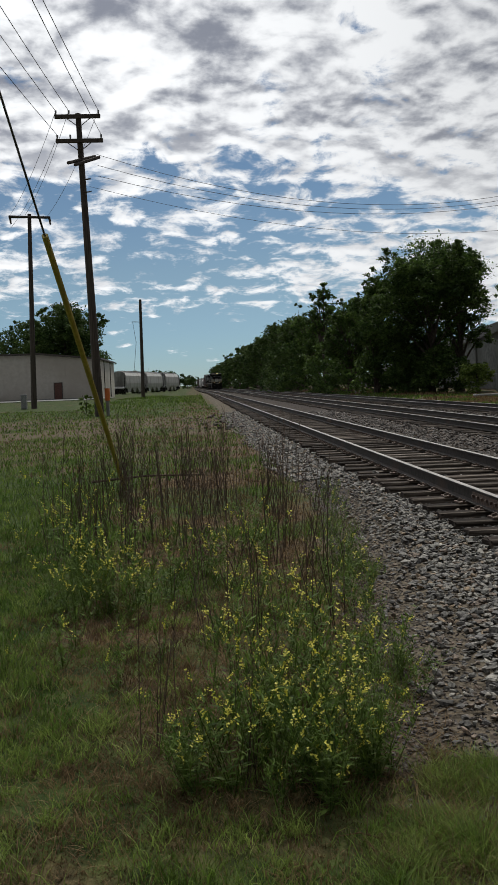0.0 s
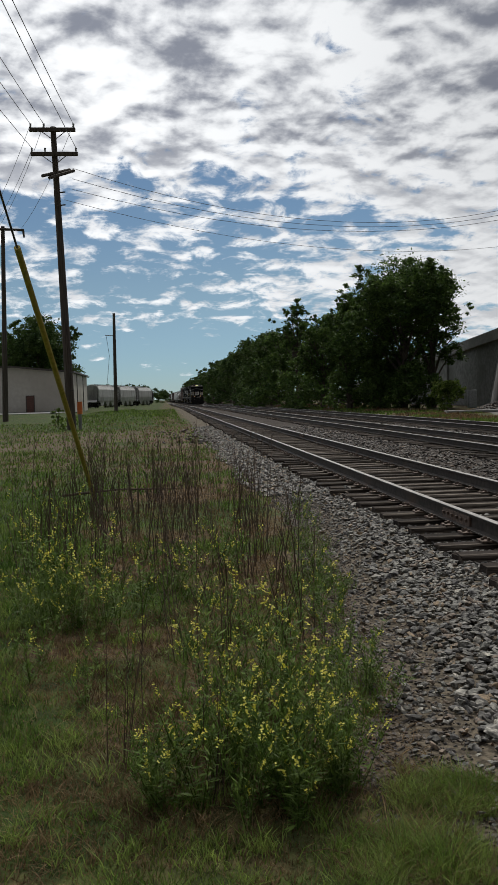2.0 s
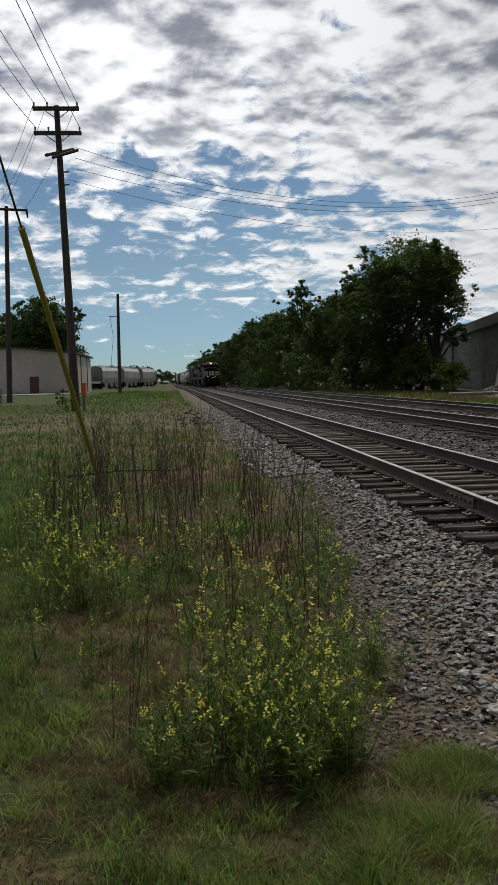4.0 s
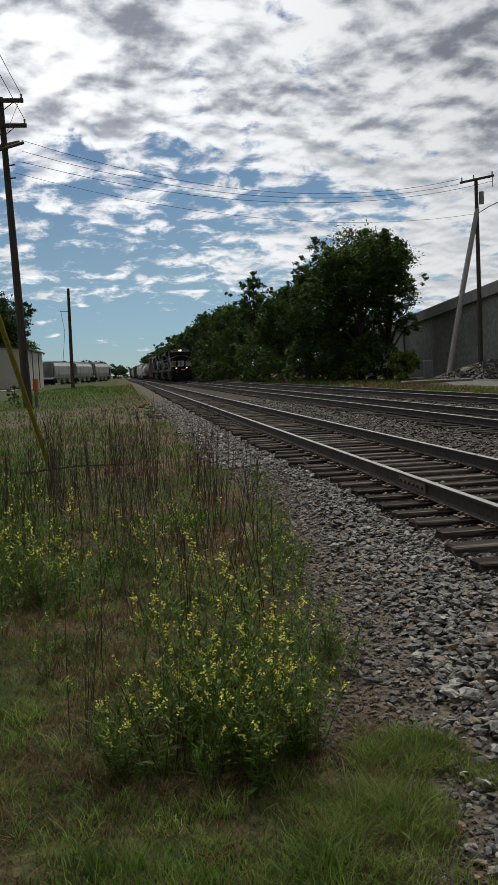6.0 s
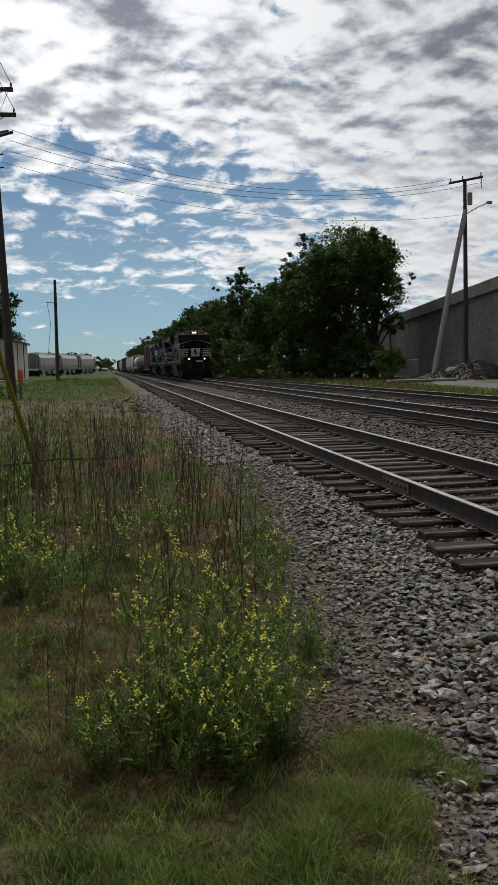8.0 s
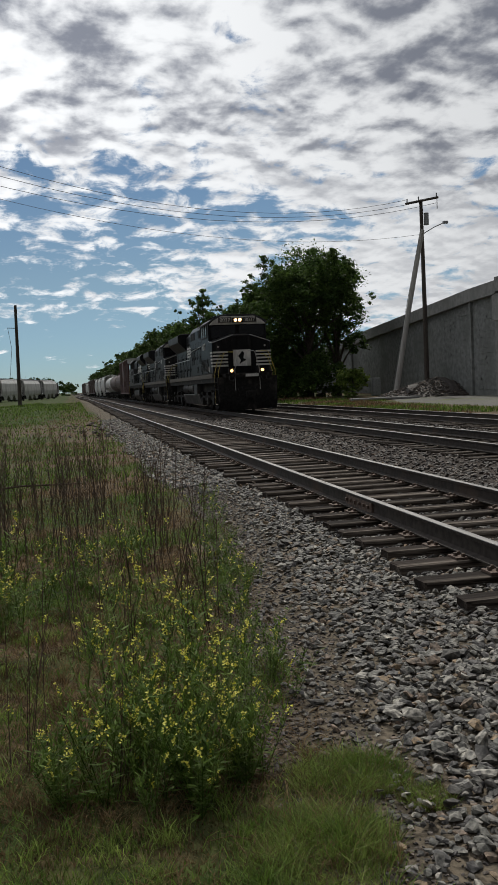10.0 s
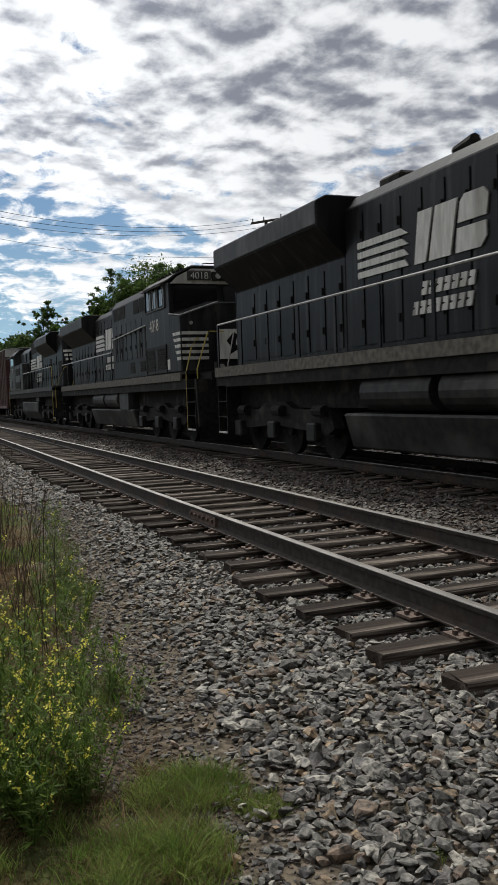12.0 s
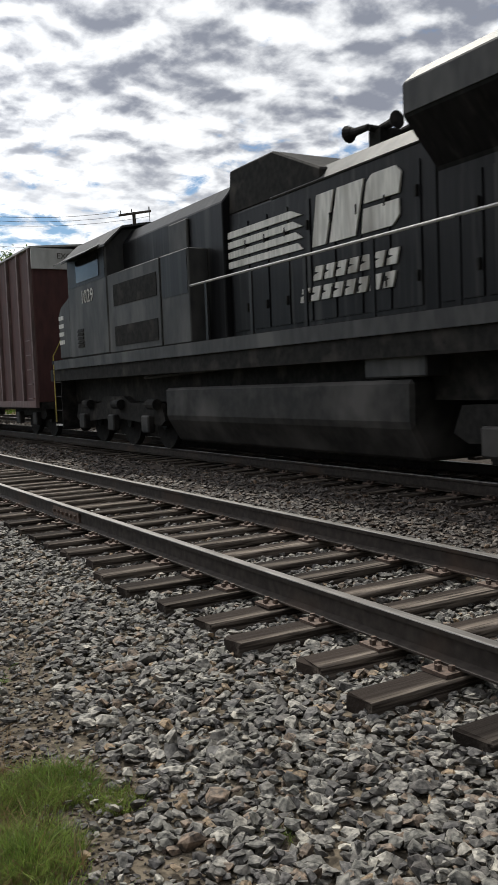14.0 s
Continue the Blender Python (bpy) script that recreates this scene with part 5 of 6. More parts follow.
def pole_c():
    x, y, zt = 26.25, 63.0, 14.8
    p = thing("utility_pole", pose(0, 0, 0), "dark wooden pole with a crossarm, lamp arm and transformer", "utility pole", "utility poles")
    part("shaft", tube([(x, y, 0.0), (x, y, 7), (x - 0.05, y, zt)], 0.2, 12, r1=0.13), M_POLE, p)
    part("crossarm", tube([(x - 1.35, y - 0.15, zt - 0.35), (x + 1.3, y - 0.15, zt + 0.15)], 0.1, 6), M_POLE, p)
    part("transformer", tube([(x + 0.35, y, zt - 1.9), (x + 0.35, y, zt - 1.0)], 0.19, 12), M_TRANSF, p, "grey drum transformer")
    part("lamp_arm", tube([(x, y, zt - 2.6), (x + 0.9, y - 0.1, zt - 2.1), (x + 1.75, y - 0.2, zt - 1.75)], 0.04, 6), M_TRANSF, p)
    part("lamp_head", box(x + 1.6, x + 2.0, y - 0.35, y - 0.1, zt - 1.85, zt - 1.65), M_TRANSF, p, "", 0.03)
    for k in (0.05, 0.4, 0.95):
        xx = x - 1.35 + 2.65 * k
        part("insulator", tube([(xx, y - 0.15, zt - 0.3 + 0.5 * k), (xx, y - 0.15, zt + 0.0 + 0.5 * k)], 0.05, 6), M_TRANSF, p)
    part("hanger", tube([(x + 1.2, y - 0.15, zt + 0.1), (x + 1.2, y - 0.15, zt - 0.7)], 0.03, 5), M_WIRE, p)
    s = thing("pole_strut", pose(0, 0, 0), "pale grey slanting strut leaning against the pole", "strut")
    part("brace_pole", tube([(23.4, 62.4, -0.1), (24.72, 62.6, 6.2), (x - 0.1, y - 0.25, zt - 2.3)], 0.22, 10, r1=0.16), M_POLE_GREY, s)
    part("stay_wire", tube([(22.9, 62.2, 0.0), (x - 0.15, y - 0.25, zt - 1.8)], 0.015, 5), M_WIRE, s)


pole_c()


def mound():
    r = random.Random(3)
    cx, cy, rx, ry, h = 26.4, 61.5, 5.0, 2.8, 1.45
    n, mrow = 30, 22
    vs = []
    for j in range(mrow):
        for i in range(n):
            a, b = i / (n - 1) * 2 - 1, j / (mrow - 1) * 2 - 1
            d = math.hypot(a, b)
            x, y = cx + a * rx, cy + b * ry
            hh = h * max(0.0, 1 - d) ** 0.85 * (1 + 0.35 * noise.noise((x * 0.8, y * 0.8, 1)))
            vs.append((x, y, ground_z(x, y) - 0.05 + hh + r.uniform(-0.04, 0.04) * (d < 1)))
    fs = [(j * n + i, j * n + i + 1, (j + 1) * n + i + 1, (j + 1) * n + i) for j in range(mrow - 1) for i in range(n - 1)]
    ob = new("gravel_mound", as_mesh("gravel_mound", vs, fs, M_STONE_MAIN))
    tagged(ob, "heap of grey crushed stone below the wall", "gravel", kind="stuff")
    return lambda x, y: ground_z(x, y) + h * max(0.0, 1 - math.hypot((x - cx) / rx, (y - cy) / ry)) ** 0.85


mound_z = mound()


def apron():
    n = 24
    pts, fs = [], []
    for j in range(n + 1):
        for i in range(n + 1):
            y = 15 + 46 * j / n
            xa = 18.5 + 1.2 * noise.noise((y * 0.2, 0, 0)) + 0.04 * (y - 15)
            x = xa + (42 - xa) * i / n
            pts.append((x, y, ground_z(x, y) + (0.03 if i else -0.02)))
    for j in range(n):
        for i in range(n):
            fs.append((j * (n + 1) + i, j * (n + 1) + i + 1, (j + 1) * (n + 1) + i + 1, (j + 1) * (n + 1) + i))
    ob = new("gravel_yard", as_mesh("gravel_yard", pts, fs, M_GRAVEL))
    tagged(ob, "pale gravel yard in front of the bridge", "gravel", kind="structure")


M_GRAVEL = mat("pale_gravel", (0.08, 0.077, 0.067), (0.165, 0.158, 0.142), 12, 0.95, 0.6, stain=(0.13, 0.14, 0.07), stain_scale=0.4, stain_at=(0.52, 0.66))
apron()


def cabinet_box(x, y, w, d, h, label, lift=0.0):
    z = ground_z(x, y)
    g = thing("electrical_cabinet", pose(x, y, z), label, "cabinet")
    part("body", box(-w / 2, w / 2, -d / 2, d / 2, lift, lift + h), M_TRANSF, g, "", 0.03)
    part("door", box(-w / 2 + 0.06, w / 2 - 0.06, -d / 2 - 0.02, -d / 2, lift + 0.08, lift + h - 0.08), M_TRANSF, g)
    if lift:
        for sx in (-1, 1):
            for sy in (-1, 1):
                part("leg", box(sx * (w / 2 - 0.08) - 0.05, sx * (w / 2 - 0.08) + 0.05, sy * (d / 2 - 0.08) - 0.05, sy * (d / 2 - 0.08) + 0.05, -0.05, lift), M_TRANSF, g)


cabinet_box(26.6, 44.0, 1.1, 0.9, 2.0, "grey signal cabinet on short legs in the gravel yard", 0.35)
cabinet_box(24.6, 70.0, 0.7, 0.5, 1.5, "small grey meter cabinet beside the wall")
cabinet_box(-14.4, 71.4, 0.45, 0.4, 1.2, "small pale cabinet beside the utility pole")


def lineside_posts():
    for dx, lean in ((0.0, 8), (0.45, 12)):
        x, y = 15.3 + dx, 85.0
        g = thing("lineside_post", pose(x, y, ground_z(x, y) - 0.05, 0, lean, 0), "short white leaning lineside post in grass", "post", "lineside posts")
        part("shaft", tube([(0, 0, 0), (0, 0, 1.0)], 0.07, 8), M_CONC_L, g)
        part("tip", tube([(0, 0, 1.0), (0, 0, 1.1)], 0.07, 8, r1=0.03), M_CONC_L, g)


lineside_posts()


def slab():
    x, y = 20.8, 57.8
    g = thing("concrete_slab", pose(x, y, ground_z(x, y) + 0.02, 0, 0, -8), "flat concrete slab lying at the edge of the gravel", "slab")
    part("slab_body", box(-2.4, 2.4, -0.5, 0.5, 0.0, 0.16), M_CONC_L, g, "", 0.03)


slab()


# ---------------------------------------------------------------- trees and bushes
def leaf_cloud(lobes, count, size, rng):
    """Leaf sprays in many small clumps over the lobes (x, y, z, rx, ry, rz), with gaps between the clumps."""
    w = np.array([l[3] * l[4] + l[4] * l[5] + l[3] * l[5] for l in lobes])
    clumps = max(24, count // 45)
    pick = rng.choice(len(lobes), clumps, p=w / w.sum())
    L = np.array(lobes)[pick]
    d = rng.normal(size=(clumps, 3))
    d /= np.linalg.norm(d, axis=1)[:, None]
    cc = L[:, :3] + d * L[:, 3:] * (rng.uniform(0.45, 1.12, clumps) ** 0.7)[:, None]
    rad = L[:, 3] * rng.uniform(0.16, 0.34, clumps)
    own = rng.integers(0, clumps, count)
    c = cc[own] + rng.normal(size=(count, 3)) * (rad[own] * 0.55)[:, None] * (1.0, 1.0, 0.75)
    s = size * rng.uniform(0.45, 1.25, count)
    a = rng.normal(size=(count, 3)) * (1.0, 1.0, 0.6)
    a /= np.linalg.norm(a, axis=1)[:, None]
    b = np.cross(a, rng.normal(size=(count, 3)))
    b /= np.linalg.norm(b, axis=1)[:, None]
    a, b = a * s[:, None], b * (s * 0.5)[:, None]
    v = np.stack([c - a, c + b, c + a, c - b], axis=1).reshape(-1, 3)
    f = np.arange(count * 4).reshape(-1, 4)
    return v, f


def np_mesh(name, v, f, material):
    me = bpy.data.meshes.new(name)
    me.from_pydata(v.tolist(), [], f.tolist())
    me.materials.append(material)
    return me


def tree(x, y, h, spread, seed, leaves, size, label, material=None, low=0.15, name="tree", top_gap=1.0, sx=1.0):
    rng = np.random.default_rng(seed)
    z = ground_z(x, y)
    g = thing(name, pose(x, y, z - 0.1), label, "tree" if name == "tree" else "bush", "trees along the line" if name == "tree" else "")
    bm = bmesh.new()
    lobes = []
    if name == "tree":
        tube([(0, 0, 0), (0.1, 0.05, h * 0.3), (0.0, 0.1, h * 0.75)], 0.03 * h, 8, bm, 0.05)
    n = 11 if name == "tree" else 6
    for k in range(n):
        a = 2 * math.pi * k / n + rng.uniform(-0.3, 0.3)
        zz = h * (low + (0.93 - low) * rng.uniform(0.05, 1.0))
        t = (zz / h - low) / (1 - low)
        rr = spread * (1.0 - 0.75 * abs(t - 0.4) ** 1.3) * rng.uniform(0.45, 0.8)
        px, py = math.cos(a) * rr * sx, math.sin(a) * rr
        s = spread * rng.uniform(0.3, 0.48)
        lobes.append((px, py, min(zz, h * (1.0 - 0.5 * (rr / spread) ** 2) - s * 0.6), s, s, s * 0.75))
        tube([(0, 0, zz * 0.45), (px * 0.5, py * 0.5, zz * 0.75), (px, py, zz)], 0.012 * h, 5, bm, 0.02)
    lobes.append((0, 0, h * (0.55 + low * 0.5), spread * 0.62 * sx, spread * 0.62, h * 0.3))
    lobes.append((spread * 0.1, 0, h * 0.87, spread * 0.33, spread * 0.33, h * 0.13))
    if name == "tree":
        # loose sprays standing out of the crown
        for k in range(22 if y < 108 else 5):
            a, up = rng.uniform(0, 6.28), rng.uniform(-0.1, 1.0)
            rr = spread * math.sqrt(max(0.0, 1 - up * up)) * rng.uniform(0.85, 1.12)
            px, py, pz = math.cos(a) * rr * sx, math.sin(a) * rr, h * 0.62 + up * h * 0.36 * rng.uniform(0.95, 1.12)
            s = spread * rng.uniform(0.1, 0.2)
            lobes.append((px, py, pz, s, s, s * 0.9))
            tube([(px * 0.4, py * 0.4, pz * 0.8), (px, py, pz)], 0.004 * h, 4, bm, 0.01)
    part("trunk" if name == "tree" else "stems", bm, M_BARK, g)
    v, f = leaf_cloud(lobes, leaves, size, rng)
    shared("crown", np_mesh("crown", v, f, material or M_LEAF), g)
    return g


for k, (x, y, h) in enumerate(((16.4, 80, 4.5), (15.6, 92, 5.0), (14.9, 98, 4.6), (18.4, 83, 7.5), (19.0, 96, 9.5), (15.3, 109, 5.5), (14.6, 118, 5.0), (14.8, 128, 5.5), (14.6, 140, 5.5))):
    tree(x, y, h, 2.9, 80 + k, 4500, 0.16, "dense dark undergrowth at the foot of the trees", M_LEAF, low=0.02, name="bush")
tree(20.5, 76, 13.1, 5.6, 1, 60000, 0.145, "tall dark leafy tree beside the retaining wall", low=0.3)
tree(23.5, 77, 10.9, 2.7, 22, 9000, 0.14, "open-branched leafy tree near the wall", low=0.42)
tree(19.4, 78.5, 7.2, 3.4, 36, 16000, 0.15, "tall dark undergrowth below the tall tree", low=0.03, name="bush")
tree(20.6, 78.5, 5.2, 2.4, 37, 14000, 0.15, "tall dark undergrowth below the tall tree", low=0.03, name="bush")
tree(16.4, 80, 10.8, 2.5, 7, 17000, 0.15, "dark leafy tree beside the tallest one", low=0.06)
tree(15.7, 90, 9.7, 2.8, 2, 17000, 0.16, "dense dark leafy tree in the lineside row", low=0.05)
tree(15.3, 104, 13.3, 2.1, 3, 9000, 0.17, "slender tall leafy tree in the lineside row", low=0.08)
tree(18.6, 100, 10.5, 3.6, 9, 9000, 0.18, "dense dark leafy tree in the lineside row", low=0.04)
tree(15.9, 118, 10.8, 4.0, 4, 11000, 0.19, "dense dark leafy tree in the lineside row", low=0.04)
rr_ = random.Random(11)
yy = 131.0
while yy < 620:
    hh = rr_.uniform(11.0, 13.2) * (1.0 if yy < 300 else 1.1)
    tree(15.2 + rr_.uniform(-1.2, 1.4), yy, hh, rr_.uniform(4.2, 5.6), int(yy), 9000 if yy < 200 else 2600, 0.24 if yy < 200 else 0.5, "dark leafy tree in the lineside row", M_LEAF_FAR, low=0.03)
    yy += rr_.uniform(9, 14) * (1.0 if yy < 250 else 1.8)
for k, (x, y, h) in enumerate(((44, 80, 8.5), (51, 86, 9.5), (58, 84, 9.0), (47, 95, 9.0))):
    tree(x, y, h, 4.2, 120 + k, 7000, 0.24, "leafy tree beyond the bridge opening", M_LEAF_FAR, low=0.03)
tree(20.6, 74.0, 4.4, 2.5, 31, 9000, 0.12, "large dark green bush below the tall tree", low=0.05, name="bush")
tree(18.3, 76.0, 4.0, 2.4, 33, 7000, 0.12, "dark green bush below the tall tree", low=0.05, name="bush")
tree(22.2, 69.0, 2.6, 1.6, 32, 8000, 0.1, "small bright green bush in dry grass", M_TUFT, low=0.02, name="bush")
tree(-27.0, 185, 19.5, 9.0, 41, 30000, 0.34, "broad leafy tree behind the metal shed", M_LEAF_FAR, low=0.1)
tree(-36, 190, 17.0, 8.5, 42, 20000, 0.32, "broad leafy tree behind the metal shed", M_LEAF_FAR, low=0.1)
tree(-6.9, 50.6, 1.5, 0.5, 43, 900, 0.07, "small shrub at the foot of the pole", M_WEED, low=0.02, name="bush")
for k, (x, y, h) in enumerate(((-17, 330, 8.5), (-11.5, 335, 7.5), (-8, 360, 7), (-22, 340, 8), (-3, 420, 6.5), (0, 600, 8), (-30, 420, 10))):
    tree(x, y, h, 5.5, 60 + k, 2600, 0.42, "distant leafy tree past the hopper cars", M_LEAF_FAR, low=0.05)


# ---------------------------------------------------------------- crushed stone
def stone_shapes(n):
    out = []
    r = random.Random(9)
    while len(out) < n:
        bm = bmesh.new()
        sx, sy, sz = r.uniform(0.8, 1.35), r.uniform(0.65, 1.0), r.uniform(0.34, 0.66)
        for _ in range(14):
            d = Vector((r.gauss(0, 1), r.gauss(0, 1), r.gauss(0, 1))).normalized()
            k = r.uniform(0.8, 1.1)
            bm.verts.new((d.x * sx * k, d.y * sy * k, d.z * sz * k))
        res = bmesh.ops.convex_hull(bm, input=bm.verts[:])
        bmesh.ops.delete(bm, geom=[v for v in bm.verts if not v.link_faces], context="VERTS")
        bm.verts.index_update()
        out.append((np.array([v.co[:] for v in bm.verts]), [[v.index for v in f.verts] for f in bm.faces]))
        bm.free()
    return out


STONES = stone_shapes(26)


def edge_x(y):
    """Where the grass gives way to stone."""
    return 0.12 + 0.85 * smooth01((y - 2.0) / 11.0) + 0.13 * noise.noise((y * 0.9, 2.0, 0)) + 0.08 * noise.noise((y * 3.0, 5.0, 0))


def scatter_stones(name, material, spots, label, parent=None):
    """spots: (x, y, z, radius). One joined mesh of separate faceted pieces."""
    rng = np.random.default_rng(len(spots))
    V, F, base = [], [], 0
    for x, y, z, s in spots:
        v, f = STONES[rng.integers(len(STONES))]
        q = Euler(rng.normal(0, 0.24, 2).tolist() + [rng.uniform(0, 6.28)]).to_matrix()
        V.append(v @ np.array(q).T * s + (x, y, z))
        F += [[i + base for i in t] for t in f]
        base += len(v)
    V = np.concatenate(V)
    ob = new(name, as_mesh(name, V.tolist(), F, material))
    ob["kind"] = "stuff"
    if parent is not None:
        ob.parent = parent
    else:
        tagged(ob, label, "ballast")
    return ob


def ballast():
    r = random.Random(21)
    bed = thing("ballast_bed", pose(0, 0, 0), "loose grey crushed stone ballast with brown and pale pieces", "ballast", kind="structure")
    near, spots, small = [], [], []
    for _ in range(44000):
        y = 1.0 + 13.5 * r.random() ** 1.5
        x = r.uniform(0.0, 4.95)
        e = edge_x(y) + 0.15
        if x < e or (x < e + 0.55 and r.random() > 0.12 + (x - e) * 1.2):
            continue
        s = r.uniform(0.018, 0.042) * (1.0 if r.random() < 0.93 else 1.45) * (0.75 if x < e + 0.4 else 1.0)
        z = ground_z(x, y) + s * 0.35 + r.uniform(-0.008, 0.022)
        if x > 1.75:
            z = min(z, -0.258 + r.uniform(0, 0.02))
        row = (x, y, z, s)
        (near if 0.75 < x < 2.0 and 2.1 < y < 3.6 and len(near) < 300 and s > 0.028 else spots).append(row)
    for _ in range(14000):
        y = 1.0 + 14 * r.random() ** 1.2
        e = edge_x(y)
        x = e - 0.12 + abs(r.gauss(0, 0.42))
        s = r.uniform(0.006, 0.016)
        small.append((x, y, ground_z(x, y) + s * 0.3, s))
    for _ in range(17000):
        y = 14.0 + 36 * r.random() ** 1.4
        x = r.uniform(0.7 + 0.1 * math.sin(y), 4.95)
        s = r.uniform(0.03, 0.058)
        spots.append((x, y, min(ground_z(x, y) + 0.3 * s, -0.26), s))
    meshes = []
    for v, f in STONES:
        meshes.append(as_mesh("stone", (v * 0.036).tolist(), f, M_STONE))
    for x, y, z, s in near:
        ob = shared("stone", meshes[r.randrange(len(meshes))], bed, pose(x, y, z, r.uniform(-30, 30), r.uniform(-30, 30), r.uniform(0, 360)) @ Matrix.Scale(s / 0.036, 4))
    scatter_stones("loose_stone", M_STONE, spots, "", bed)
    scatter_stones("stone_chips", M_STONE_MAIN, small, "", bed)
    spots = []
    for _ in range(24000):
        y = 3.0 + 42 * r.random() ** 1.35
        x = r.uniform(4.85, 13.8) if y > 14 else r.uniform(4.85, 9.0)
        s = r.uniform(0.022, 0.045) * (1 + y / 60)
        spots.append((x, y, min(ground_z(x, y) + 0.3 * s, -0.24), s))
    scatter_stones("main_line_stone", M_STONE_MAIN, spots, "", bed)
    big = [(1.19, 13.0, -0.3, 0.16), (1.32, 13.02, -0.31, 0.12), (2.15, 13.65, -0.2, 0.09), (0.83, 3.64, -0.27, 0.065), (1.02, 3.41, -0.26, 0.05), (0.98, 3.27, -0.27, 0.055)]
    scatter_stones("large_stone", M_STONE, big, "", bed)
    clods = []
    for _ in range(90):
        x, y = r.uniform(-1.2, 1.3), r.uniform(31, 44)
        clods.append((x, y, ground_z(x, y) + 0.02, r.uniform(0.06, 0.2) * (0.5 if x < 0 else 1.0)))
    scatter_stones("earth_clod", M_STONE_MAIN, clods, "", bed)
    mz = []
    for _ in range(2600):
        a, d = r.uniform(0, 6.28), r.random() ** 0.6
        x, y = 26.4 + math.cos(a) * d * 4.8, 61.5 + math.sin(a) * d * 2.7
        mz.append((x, y, mound_z(x, y), r.uniform(0.05, 0.12)))
    scatter_stones("mound_stone", M_STONE_MAIN, mz, "", bed)


ballast()


# ---------------------------------------------------------------- grass and weeds
def blades(name, material, spots, label):
    """spots: rows x, y, z, height, width, lean. Bent blades of three triangles."""
    A = np.array(spots)
    rng = np.random.default_rng(len(A))
    n = len(A)
    th = rng.uniform(0, 2 * np.pi, n)
    side = np.stack([np.cos(th), np.sin(th), np.zeros(n)], 1) * (A[:, 4] / 2)[:, None]
    ph = rng.uniform(0, 2 * np.pi, n)
    lean = np.stack([np.cos(ph), np.sin(ph), np.zeros(n)], 1) * (A[:, 5] * A[:, 3])[:, None]
    p = A[:, :3]
    up = np.zeros((n, 3))
    up[:, 2] = A[:, 3]
    mid, tip = p + up * 0.55 + lean * 0.3, p + up + lean
    V = np.stack([p - side, p + side, mid + side * 0.7, mid - side * 0.7, tip], 1).reshape(-1, 3)
    b = (np.arange(n) * 5)[:, None]
    quads, tris = (b + np.array([0, 1, 2, 3])).tolist(), (b + np.array([3, 2, 4])).tolist()
    ob = new(name, as_mesh(name, V.tolist(), quads + tris, material))
    return tagged(ob, label, "grass", kind="stuff")


